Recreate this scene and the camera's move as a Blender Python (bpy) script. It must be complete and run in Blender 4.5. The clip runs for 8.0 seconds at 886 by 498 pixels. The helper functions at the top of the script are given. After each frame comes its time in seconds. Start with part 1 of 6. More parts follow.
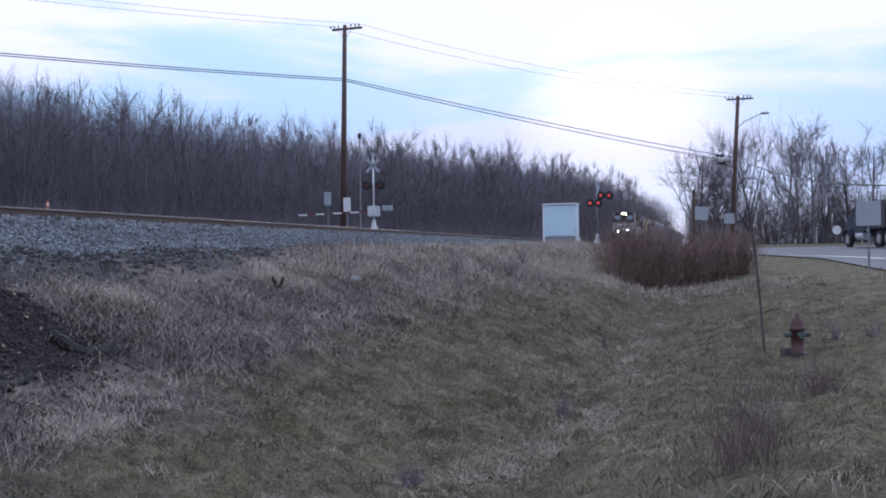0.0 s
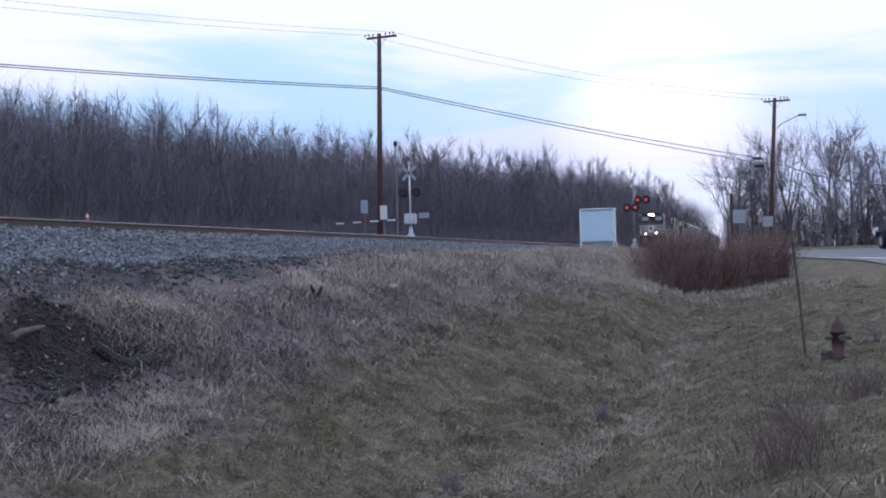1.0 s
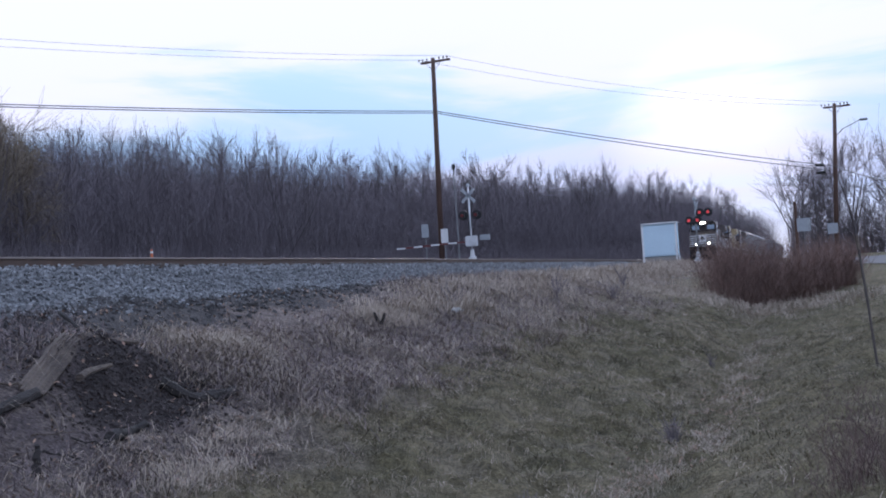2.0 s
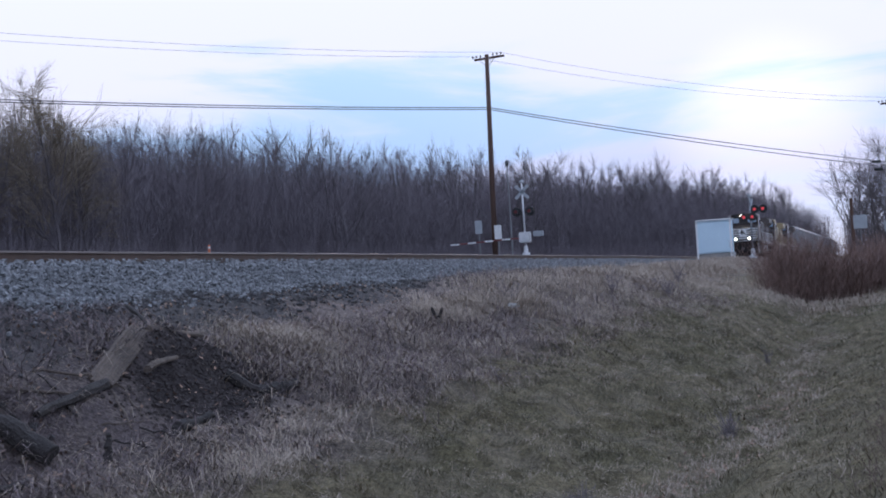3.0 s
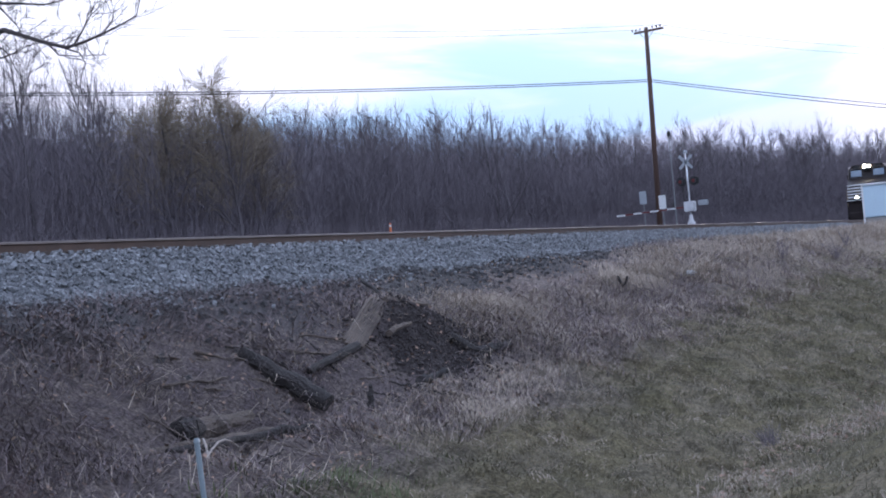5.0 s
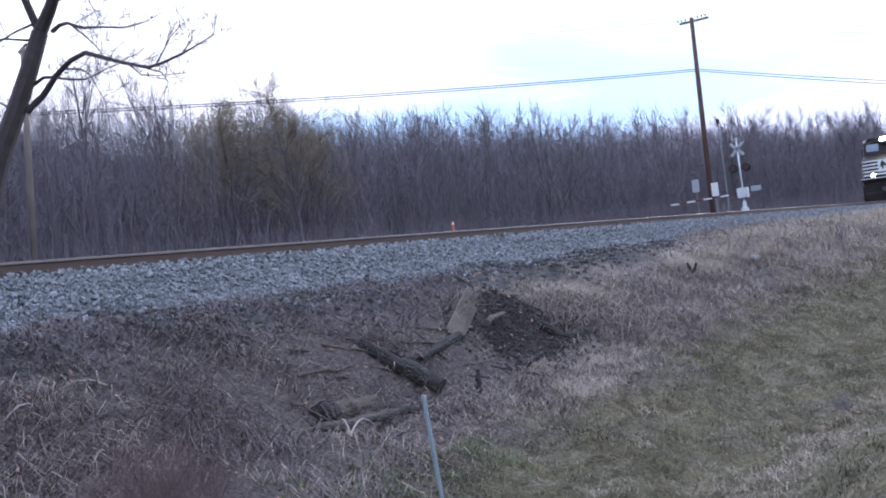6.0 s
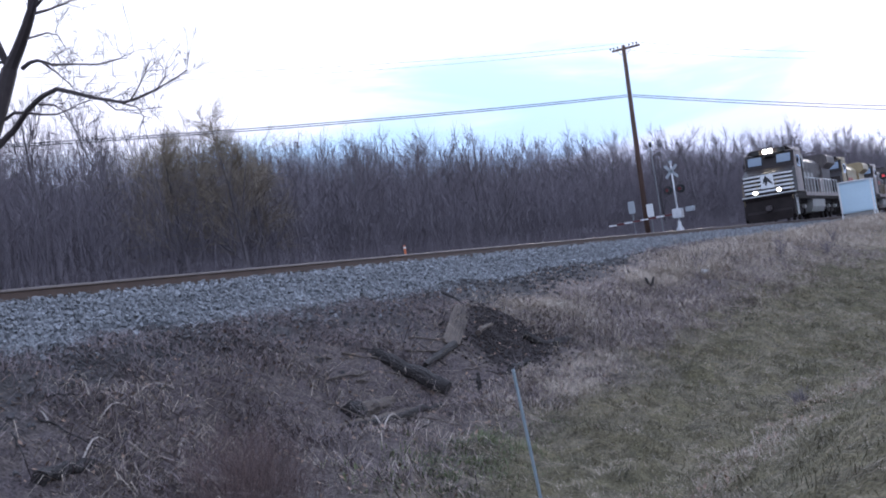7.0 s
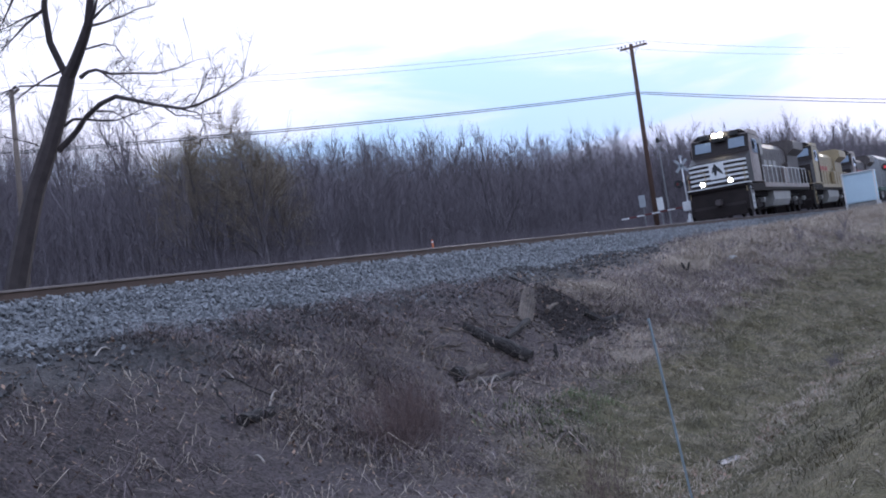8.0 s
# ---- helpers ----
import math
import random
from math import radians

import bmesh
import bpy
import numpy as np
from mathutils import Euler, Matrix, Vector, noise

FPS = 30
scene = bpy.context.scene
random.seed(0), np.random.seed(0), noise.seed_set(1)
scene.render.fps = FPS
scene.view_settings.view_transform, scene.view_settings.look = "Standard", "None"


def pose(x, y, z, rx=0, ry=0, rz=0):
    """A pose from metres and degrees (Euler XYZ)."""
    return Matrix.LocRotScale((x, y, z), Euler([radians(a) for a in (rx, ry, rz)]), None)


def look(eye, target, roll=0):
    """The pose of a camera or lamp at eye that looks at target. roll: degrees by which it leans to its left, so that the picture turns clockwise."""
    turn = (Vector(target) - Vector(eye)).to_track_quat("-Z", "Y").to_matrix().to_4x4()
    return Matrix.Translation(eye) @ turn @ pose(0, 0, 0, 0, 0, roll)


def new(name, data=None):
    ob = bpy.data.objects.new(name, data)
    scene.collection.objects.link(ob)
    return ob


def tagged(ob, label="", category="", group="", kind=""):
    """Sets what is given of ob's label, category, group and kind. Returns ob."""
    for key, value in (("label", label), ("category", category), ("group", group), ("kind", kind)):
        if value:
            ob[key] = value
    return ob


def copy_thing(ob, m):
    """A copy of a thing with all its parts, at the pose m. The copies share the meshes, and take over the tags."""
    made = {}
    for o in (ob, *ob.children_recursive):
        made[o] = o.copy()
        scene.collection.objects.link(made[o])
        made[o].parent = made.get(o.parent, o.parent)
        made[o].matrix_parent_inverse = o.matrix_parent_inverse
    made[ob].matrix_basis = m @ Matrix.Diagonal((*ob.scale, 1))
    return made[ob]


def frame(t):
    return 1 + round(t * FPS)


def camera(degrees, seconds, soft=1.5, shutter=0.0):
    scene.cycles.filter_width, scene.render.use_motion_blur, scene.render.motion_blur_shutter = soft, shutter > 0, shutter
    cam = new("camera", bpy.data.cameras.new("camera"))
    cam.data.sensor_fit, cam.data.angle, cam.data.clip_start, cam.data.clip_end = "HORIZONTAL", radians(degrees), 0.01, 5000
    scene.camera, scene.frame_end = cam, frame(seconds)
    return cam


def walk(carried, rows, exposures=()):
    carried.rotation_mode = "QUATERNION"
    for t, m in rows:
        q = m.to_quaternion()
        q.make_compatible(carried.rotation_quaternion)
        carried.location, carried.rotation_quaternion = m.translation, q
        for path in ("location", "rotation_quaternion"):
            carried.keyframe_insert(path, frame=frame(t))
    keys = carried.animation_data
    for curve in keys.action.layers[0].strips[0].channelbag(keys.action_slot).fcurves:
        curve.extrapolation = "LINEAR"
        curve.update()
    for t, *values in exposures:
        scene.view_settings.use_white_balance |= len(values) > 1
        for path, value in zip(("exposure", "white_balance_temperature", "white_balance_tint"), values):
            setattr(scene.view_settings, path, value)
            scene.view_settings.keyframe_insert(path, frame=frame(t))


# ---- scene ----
cam = camera(35.66, 8.0, soft=1.9, shutter=0.0)
PATH = [
    (0, (0.016, -0.025, 1.556), (19.617, 3.949, 1.634), -0.91),
    (0.5, (-0.009, -0.023, 1.559), (19.631, 3.754, 1.582), -0.27),
    (1, (-0.019, -0.022, 1.559), (19.468, 4.473, 1.747), -1.62),
    (1.5, (0.011, -0.024, 1.557), (19.362, 5.011, 1.980), -2.47),
    (1.7, (0.034, -0.036, 1.586), (19.360, 5.091, 2.086), -3.50),
    (2.8, (-0.155, -0.040, 1.576), (18.962, 5.807, 2.156), -3.62),
    (3, (-0.246, -0.018, 1.573), (18.801, 6.060, 2.118), -3.75),
    (3.5, (-0.755, -0.021, 1.572), (18.041, 6.796, 2.071), -3.76),
    (4, (-1.382, -0.044, 1.569), (17.004, 7.821, 1.846), -4.44),
    (4.2, (-1.640, -0.078, 1.573), (16.614, 8.093, 1.769), -4.62),
    (5.3, (-3.578, -0.398, 1.632), (14.602, 7.928, 2.036), -5.65),
    (5.5, (-3.948, -0.403, 1.634), (14.046, 8.317, 2.021), -5.97),
    (6, (-4.907, -0.484, 1.665), (13.027, 8.362, 2.012), -7.49),
    (6.5, (-6.079, -0.502, 1.653), (12.248, 7.485, 2.204), -8.12),
    (7, (-7.413, -0.454, 1.654), (10.970, 7.402, 2.222), -8.64),
    (7.5, (-8.994, -0.375, 1.630), (9.423, 7.402, 2.210), -9.42),
    (8, (-10.793, -0.290, 1.626), (7.613, 7.516, 2.151), -9.47),
]
walk(cam, [(t, look(eye, target, roll)) for t, eye, target, roll in PATH], exposures=[(t, e - 0.02, 5850, 11) for t, e in ((0, 0.0), (1.6, 0.0), (3.0, -0.12), (3.5, -0.04), (4.1, 0.2), (5.4, 0.36), (6.0, 0.62), (6.5, 0.47), (7.0, 0.37), (8.0, 0.18))])

# ---- world and sun ----
SUN_AZ, SUN_EL = radians(4.0), radians(9.0)   # azimuth from +x towards +y
world = bpy.data.worlds.new("world")
scene.world = world
world.use_nodes = True
wn, wl = world.node_tree.nodes, world.node_tree.links
wn.clear()


def wnode(kind, **kw):
    n = wn.new(kind)
    for k, v in kw.items():
        n.inputs[k].default_value = v
    return n


def ramp(nodes, stops, mode="LINEAR"):
    r = nodes.new("ShaderNodeValToRGB")
    r.color_ramp.interpolation = mode
    els = r.color_ramp.elements
    els[0].position, els[1].position = stops[0][0], stops[-1][0]
    for p, c in stops[1:-1]:
        els.new(p)
    for e, (p, c) in zip(els, stops):
        e.color = (*c, 1)
    return r


def build_sky():
    out = wnode("ShaderNodeOutputWorld")
    bg = wnode("ShaderNodeBackground", Strength=1.0)
    sky = wn.new("ShaderNodeTexSky")
    sky.sky_type, sky.sun_disc = "NISHITA", False
    sky.sun_elevation, sky.sun_rotation = SUN_EL, radians(90) - SUN_AZ
    sky.dust_density, sky.ozone_density = 1.5, 2.0
    coord = wn.new("ShaderNodeTexCoord")
    stretch = wn.new("ShaderNodeMapping")
    stretch.inputs["Scale"].default_value = (1.6, 1.6, 9.0)
    stretch.inputs["Location"].default_value = (0.35, 0.1, 0.0)
    wl.new(coord.outputs["Generated"], stretch.inputs["Vector"])
    cloud = wnode("ShaderNodeTexNoise", Scale=1.9, Detail=6.0, Roughness=0.55, Distortion=0.4)
    wl.new(stretch.outputs[0], cloud.inputs["Vector"])
    xyz = wn.new("ShaderNodeSeparateXYZ")
    wl.new(coord.outputs["Generated"], xyz.inputs[0])
    def remap(value, lo, hi, a, b):
        k = wn.new("ShaderNodeMapRange")
        k.interpolation_type = "SMOOTHSTEP"
        for key, v in (("From Min", lo), ("From Max", hi), ("To Min", a), ("To Max", b)):
            k.inputs[key].default_value = v
        wl.new(value, k.inputs["Value"])
        return k.outputs[0]

    def calc(op, a, b):
        k = wn.new("ShaderNodeMath")
        k.operation = op
        for i, v in enumerate((a, b)):
            if isinstance(v, (int, float)):
                k.inputs[i].default_value = v
            else:
                wl.new(v, k.inputs[i])
        return k.outputs[0]

    def towards(azimuth, elevation):
        k = wn.new("ShaderNodeVectorMath")
        k.operation = "DOT_PRODUCT"
        a, e = radians(azimuth), radians(elevation)
        k.inputs[1].default_value = (math.cos(e) * math.cos(a), math.cos(e) * math.sin(a), math.sin(e))
        wl.new(coord.outputs["Generated"], k.inputs[0])
        return k.outputs["Value"]

    # thin bright cloud above ten degrees, round the veiled sun and to the north
    to_sun = towards(math.degrees(SUN_AZ), 5.2)
    cover = remap(xyz.outputs["Z"], 0.115, 0.20, 0.0, 0.75)
    cover = calc("ADD", cover, remap(to_sun, 0.9935, 0.9998, 0.0, 0.16))
    cover = calc("ADD", cover, remap(towards(47.0, 9.0), 0.955, 0.985, 0.0, 0.6))
    cover = calc("ADD", cover, remap(cloud.outputs["Fac"], 0.36, 0.66, -0.3, 0.5))
    # the high sky away from the sun is a dull blue-grey
    bright = remap(cover, 0.0, 0.8, 0.0, 1.0)
    clear = ramp(wn, [(0.0, (0.66, 0.74, 0.94)), (0.06, (0.42, 0.60, 0.98)), (0.16, (0.58, 0.80, 1.06)), (0.32, (0.74, 0.92, 1.30)), (1.0, (0.66, 0.84, 1.20))])
    wl.new(xyz.outputs["Z"], clear.inputs["Fac"])
    white = ramp(wn, [(0.0, (0.62, 0.64, 0.88)), (0.07, (0.78, 0.74, 0.93)), (0.12, (1.02, 0.98, 1.12)), (0.24, (1.08, 1.06, 1.16)), (0.36, (1.04, 1.14, 1.40)), (1.0, (0.80, 0.92, 1.22))])
    wl.new(xyz.outputs["Z"], white.inputs["Fac"])
    dim = wn.new("ShaderNodeMixRGB")
    dim.blend_type = "ADD"
    dim.inputs["Fac"].default_value = 0.004
    wl.new(clear.outputs[0], dim.inputs["Color1"])
    wl.new(sky.outputs[0], dim.inputs["Color2"])
    mix = wn.new("ShaderNodeMixRGB")
    wl.new(bright, mix.inputs["Fac"])
    wl.new(dim.outputs[0], mix.inputs["Color1"])
    wl.new(white.outputs[0], mix.inputs["Color2"])
    halo = calc("ADD", calc("MULTIPLY", remap(to_sun, 0.9962, 1.0004, 0.0, 1.0), 0.26), calc("MULTIPLY", remap(to_sun, 0.985, 0.9995, 0.0, 1.0), 0.02))
    glow = wn.new("ShaderNodeMixRGB")
    glow.inputs["Color1"].default_value = (0, 0, 0, 1)
    glow.inputs["Color2"].default_value = (1.0, 0.82, 0.62, 1)
    wl.new(halo, glow.inputs["Fac"])
    lit = wn.new("ShaderNodeMixRGB")
    lit.blend_type = "ADD"
    lit.inputs["Fac"].default_value = 1.0
    wl.new(mix.outputs[0], lit.inputs["Color1"])
    wl.new(glow.outputs[0], lit.inputs["Color2"])
    # dimmer low down on the side away from the sun
    away = calc("MULTIPLY", remap(to_sun, -0.6, 0.75, 0.5, 0.0), remap(xyz.outputs["Z"], 0.15, 0.6, 1.0, 0.0))
    fade = wn.new("ShaderNodeMixRGB")
    fade.inputs["Color2"].default_value = (0.12, 0.15, 0.22, 1)
    wl.new(away, fade.inputs["Fac"])
    wl.new(lit.outputs[0], fade.inputs["Color1"])
    wl.new(fade.outputs[0], bg.inputs["Color"])
    wl.new(bg.outputs[0], out.inputs["Surface"])


build_sky()
sun = new("sun", bpy.data.lights.new("sun", "SUN"))
sun.data.energy, sun.data.angle, sun.data.color = 0.9, radians(16), (1.0, 0.86, 0.74)
sun.matrix_world = look((0, 0, 60), (-math.cos(SUN_EL) * math.cos(SUN_AZ) * 10, -math.cos(SUN_EL) * math.sin(SUN_AZ) * 10, 60 - 10 * math.sin(SUN_EL)))
scene.view_settings.exposure = 0.0


# ---- materials ----
def mat(name, a, b=None, scale=4.0, rough=0.8, metal=0.0, bump=0.0, fine=40.0, spread=0.5, spec=0.5, rand=0.0, island=0.0, coat=0.0):
    """Two colours mixed by coarse and fine noise, with relief from the fine one."""
    m = bpy.data.materials.new(name)
    m.use_nodes = True
    n, l = m.node_tree.nodes, m.node_tree.links
    p = n["Principled BSDF"]
    p.inputs["Roughness"].default_value, p.inputs["Metallic"].default_value = rough, metal
    p.inputs["Specular IOR Level"].default_value = spec
    p.inputs["Coat Weight"].default_value = coat
    b = b or tuple(v * 0.7 for v in a)
    co = n.new("ShaderNodeTexCoord")
    big, small = n.new("ShaderNodeTexNoise"), n.new("ShaderNodeTexNoise")
    big.inputs["Scale"].default_value, big.inputs["Detail"].default_value = scale, 5
    small.inputs["Scale"].default_value, small.inputs["Detail"].default_value = fine, 3
    for t in (big, small):
        l.new(co.outputs["Object"], t.inputs["Vector"])
    mixed = n.new("ShaderNodeMixRGB")
    mixed.inputs["Fac"].default_value = 0.4
    l.new(big.outputs["Fac"], mixed.inputs["Color1"])
    l.new(small.outputs["Fac"], mixed.inputs["Color2"])
    r = ramp(n, [(0.5 - spread / 2.6, a), (0.5 + spread / 2.6, b)])
    l.new(mixed.outputs[0], r.inputs["Fac"])
    colour = r.outputs[0]
    if rand or island:
        src = n.new("ShaderNodeObjectInfo") if rand else n.new("ShaderNodeNewGeometry")
        val = src.outputs["Random"] if rand else src.outputs["Random Per Island"]
        k = rand or island
        mr = n.new("ShaderNodeMapRange")
        mr.inputs["To Min"].default_value, mr.inputs["To Max"].default_value = 1 - k, 1 + k
        l.new(val, mr.inputs["Value"])
        hsv = n.new("ShaderNodeHueSaturation")
        l.new(mr.outputs[0], hsv.inputs["Value"])
        l.new(colour, hsv.inputs["Color"])
        colour = hsv.outputs[0]
    l.new(colour, p.inputs["Base Color"])
    if bump:
        bp = n.new("ShaderNodeBump")
        bp.inputs["Strength"].default_value, bp.inputs["Distance"].default_value = bump, 0.05
        l.new(small.outputs["Fac"], bp.inputs["Height"])
        l.new(bp.outputs[0], p.inputs["Normal"])
    return m


def glow_mat(name, colour, strength):
    m = bpy.data.materials.new(name)
    m.use_nodes = True
    p = m.node_tree.nodes["Principled BSDF"]
    p.inputs["Base Color"].default_value = (*colour, 1)
    p.inputs["Emission Color"].default_value = (*colour, 1)
    p.inputs["Emission Strength"].default_value = strength
    return m


M_BALLAST = mat("ballast_stone", (0.285, 0.29, 0.3), (0.14, 0.143, 0.15), 3, 0.9, bump=0.3, fine=60, island=0.4)
M_BED = mat("ballast_bed", (0.12, 0.114, 0.115), (0.045, 0.043, 0.044), 2, 0.95, bump=0.8, fine=30)
M_RAIL = mat("rusty_rail", (0.12, 0.075, 0.055), (0.07, 0.048, 0.038), 3, 0.6, 0.4)
M_RAILTOP = mat("polished_railhead", (0.24, 0.2, 0.18), (0.15, 0.12, 0.105), 3, 0.5, 0.5)
M_TIE = mat("creosoted_timber", (0.06, 0.043, 0.036), (0.11, 0.085, 0.07), 3, 0.9, bump=0.4, rand=0.3)
# M_BARK, M_TWIG and M_BRUSH carry the woods' purplish haze in their colour
M_BARK = mat("grey_bark", (0.19, 0.168, 0.176), (0.115, 0.103, 0.109), 1.5, 0.95, fine=20, rand=0.35)
M_TWIG = mat("bare_twigs", (0.22, 0.19, 0.208), (0.145, 0.125, 0.138), 0.5, 0.95, fine=8, rand=0.3)
M_WILLOW = mat("willow_twigs", (0.30, 0.245, 0.18), (0.20, 0.165, 0.125), 0.6, 0.95, fine=8)
M_BRUSH = mat("understory_stems", (0.205, 0.178, 0.196), (0.135, 0.117, 0.13), 0.2, 0.95, fine=3, island=0.15)
M_REDBRUSH = mat("red_brown_stems", (0.27, 0.18, 0.15), (0.165, 0.11, 0.096), 1.0, 0.95, fine=8, island=0.45)
M_PURPLEBRUSH = mat("purple_brown_stems", (0.17, 0.115, 0.105), (0.10, 0.07, 0.066), 1.0, 0.95, fine=8, island=0.4)
M_POLE = mat("weathered_pole", (0.13, 0.075, 0.055), (0.08, 0.05, 0.042), 0.7, 0.9, fine=14, bump=0.3)
M_GREYPOLE = mat("grey_pole", (0.24, 0.19, 0.16), (0.15, 0.12, 0.10), 0.7, 0.9, fine=14)
M_WIRE = mat("dark_cable", (0.06, 0.06, 0.065), (0.04, 0.04, 0.045), 2, 0.6)
M_BOX = mat("white_painted_steel", (0.62, 0.78, 0.88), (0.55, 0.70, 0.80), 0.9, 0.45, fine=9)
M_BOXTRIM = mat("bright_white_trim", (0.85, 0.86, 0.86), (0.76, 0.77, 0.78), 2, 0.45)
M_CONC = mat("concrete", (0.38, 0.36, 0.34), (0.26, 0.25, 0.24), 4, 0.9, bump=0.3)
M_SILVER = mat("aluminium_paint", (0.72, 0.72, 0.73), (0.55, 0.55, 0.57), 5, 0.45, 0.3)
M_BLACK = mat("black_paint", (0.018, 0.018, 0.02), (0.03, 0.03, 0.032), 3, 0.35)
M_RED = mat("red_paint", (0.45, 0.05, 0.04), (0.30, 0.035, 0.03), 5, 0.5)
M_WHITE = mat("white_paint", (0.80, 0.80, 0.80), (0.66, 0.66, 0.66), 4, 0.5)
M_SIGNBACK = mat("sign_back_aluminium", (0.42, 0.45, 0.48), (0.34, 0.36, 0.39), 4, 0.5, 0.4)
M_ASPHALT = mat("worn_asphalt", (0.145, 0.145, 0.157), (0.095, 0.095, 0.103), 0.25, 0.85, fine=30, bump=0.2)
M_LINE = mat("road_paint", (0.7, 0.7, 0.68), (0.5, 0.5, 0.48), 4, 0.8)
M_SOIL = mat("dark_soil", (0.07, 0.056, 0.054), (0.034, 0.027, 0.027), 3, 0.95, bump=0.6, fine=25)
M_LOG = mat("rotten_wood", (0.19, 0.15, 0.122), (0.065, 0.052, 0.045), 2.5, 0.95, bump=0.7, fine=30)
M_DARKLOG = mat("dark_wet_log", (0.05, 0.042, 0.04), (0.02, 0.017, 0.016), 2.5, 0.9, bump=0.7, fine=30)
M_HYD = mat("faded_red_enamel", (0.095, 0.03, 0.027), (0.055, 0.022, 0.022), 8, 0.55, fine=40)
M_HYDDARK = mat("dark_cast_iron", (0.06, 0.05, 0.05), (0.09, 0.07, 0.07), 8, 0.7)
M_STEELPOST = mat("galvanised_post", (0.30, 0.31, 0.32), (0.2, 0.2, 0.21), 5, 0.6, 0.5)
M_BLUE = mat("blue_plastic", (0.23, 0.28, 0.31), (0.17, 0.21, 0.235), 5, 0.5)
M_ORANGE = mat("orange_paint", (0.75, 0.22, 0.09), (0.6, 0.16, 0.07), 5, 0.6)
M_DRYGRASS = mat("dead_grass", (0.48, 0.4, 0.32), (0.3, 0.245, 0.2), 0.8, 0.9, fine=5, island=0.3)
M_REED = mat("dead_stalks", (0.215, 0.168, 0.165), (0.10, 0.077, 0.079), 0.8, 0.9, fine=5, island=0.5)
M_GREENGRASS = mat("winter_grass", (0.185, 0.152, 0.094), (0.072, 0.067, 0.038), 0.9, 0.9, fine=4, spread=0.35, island=0.3)
M_LIVEGRASS = mat("green_grass", (0.14, 0.16, 0.075), (0.10, 0.11, 0.055), 0.7, 0.9, fine=4, island=0.4)
M_LEAF = mat("fallen_leaves", (0.30, 0.20, 0.14), (0.16, 0.10, 0.075), 3, 0.9, island=0.5)
M_WATER = mat("ditch_water", (0.03, 0.035, 0.035), (0.025, 0.03, 0.03), 2, 0.05)
M_PALESTICK = mat("pale_barkless_wood", (0.42, 0.37, 0.33), (0.28, 0.24, 0.21), 3, 0.85, fine=30)
M_STAKE = mat("weathered_grey_stake", (0.12, 0.10, 0.093), (0.07, 0.06, 0.056), 3, 0.9, fine=20)
M_PAPER = mat("pale_litter", (0.75, 0.77, 0.78), (0.6, 0.62, 0.64), 6, 0.6)


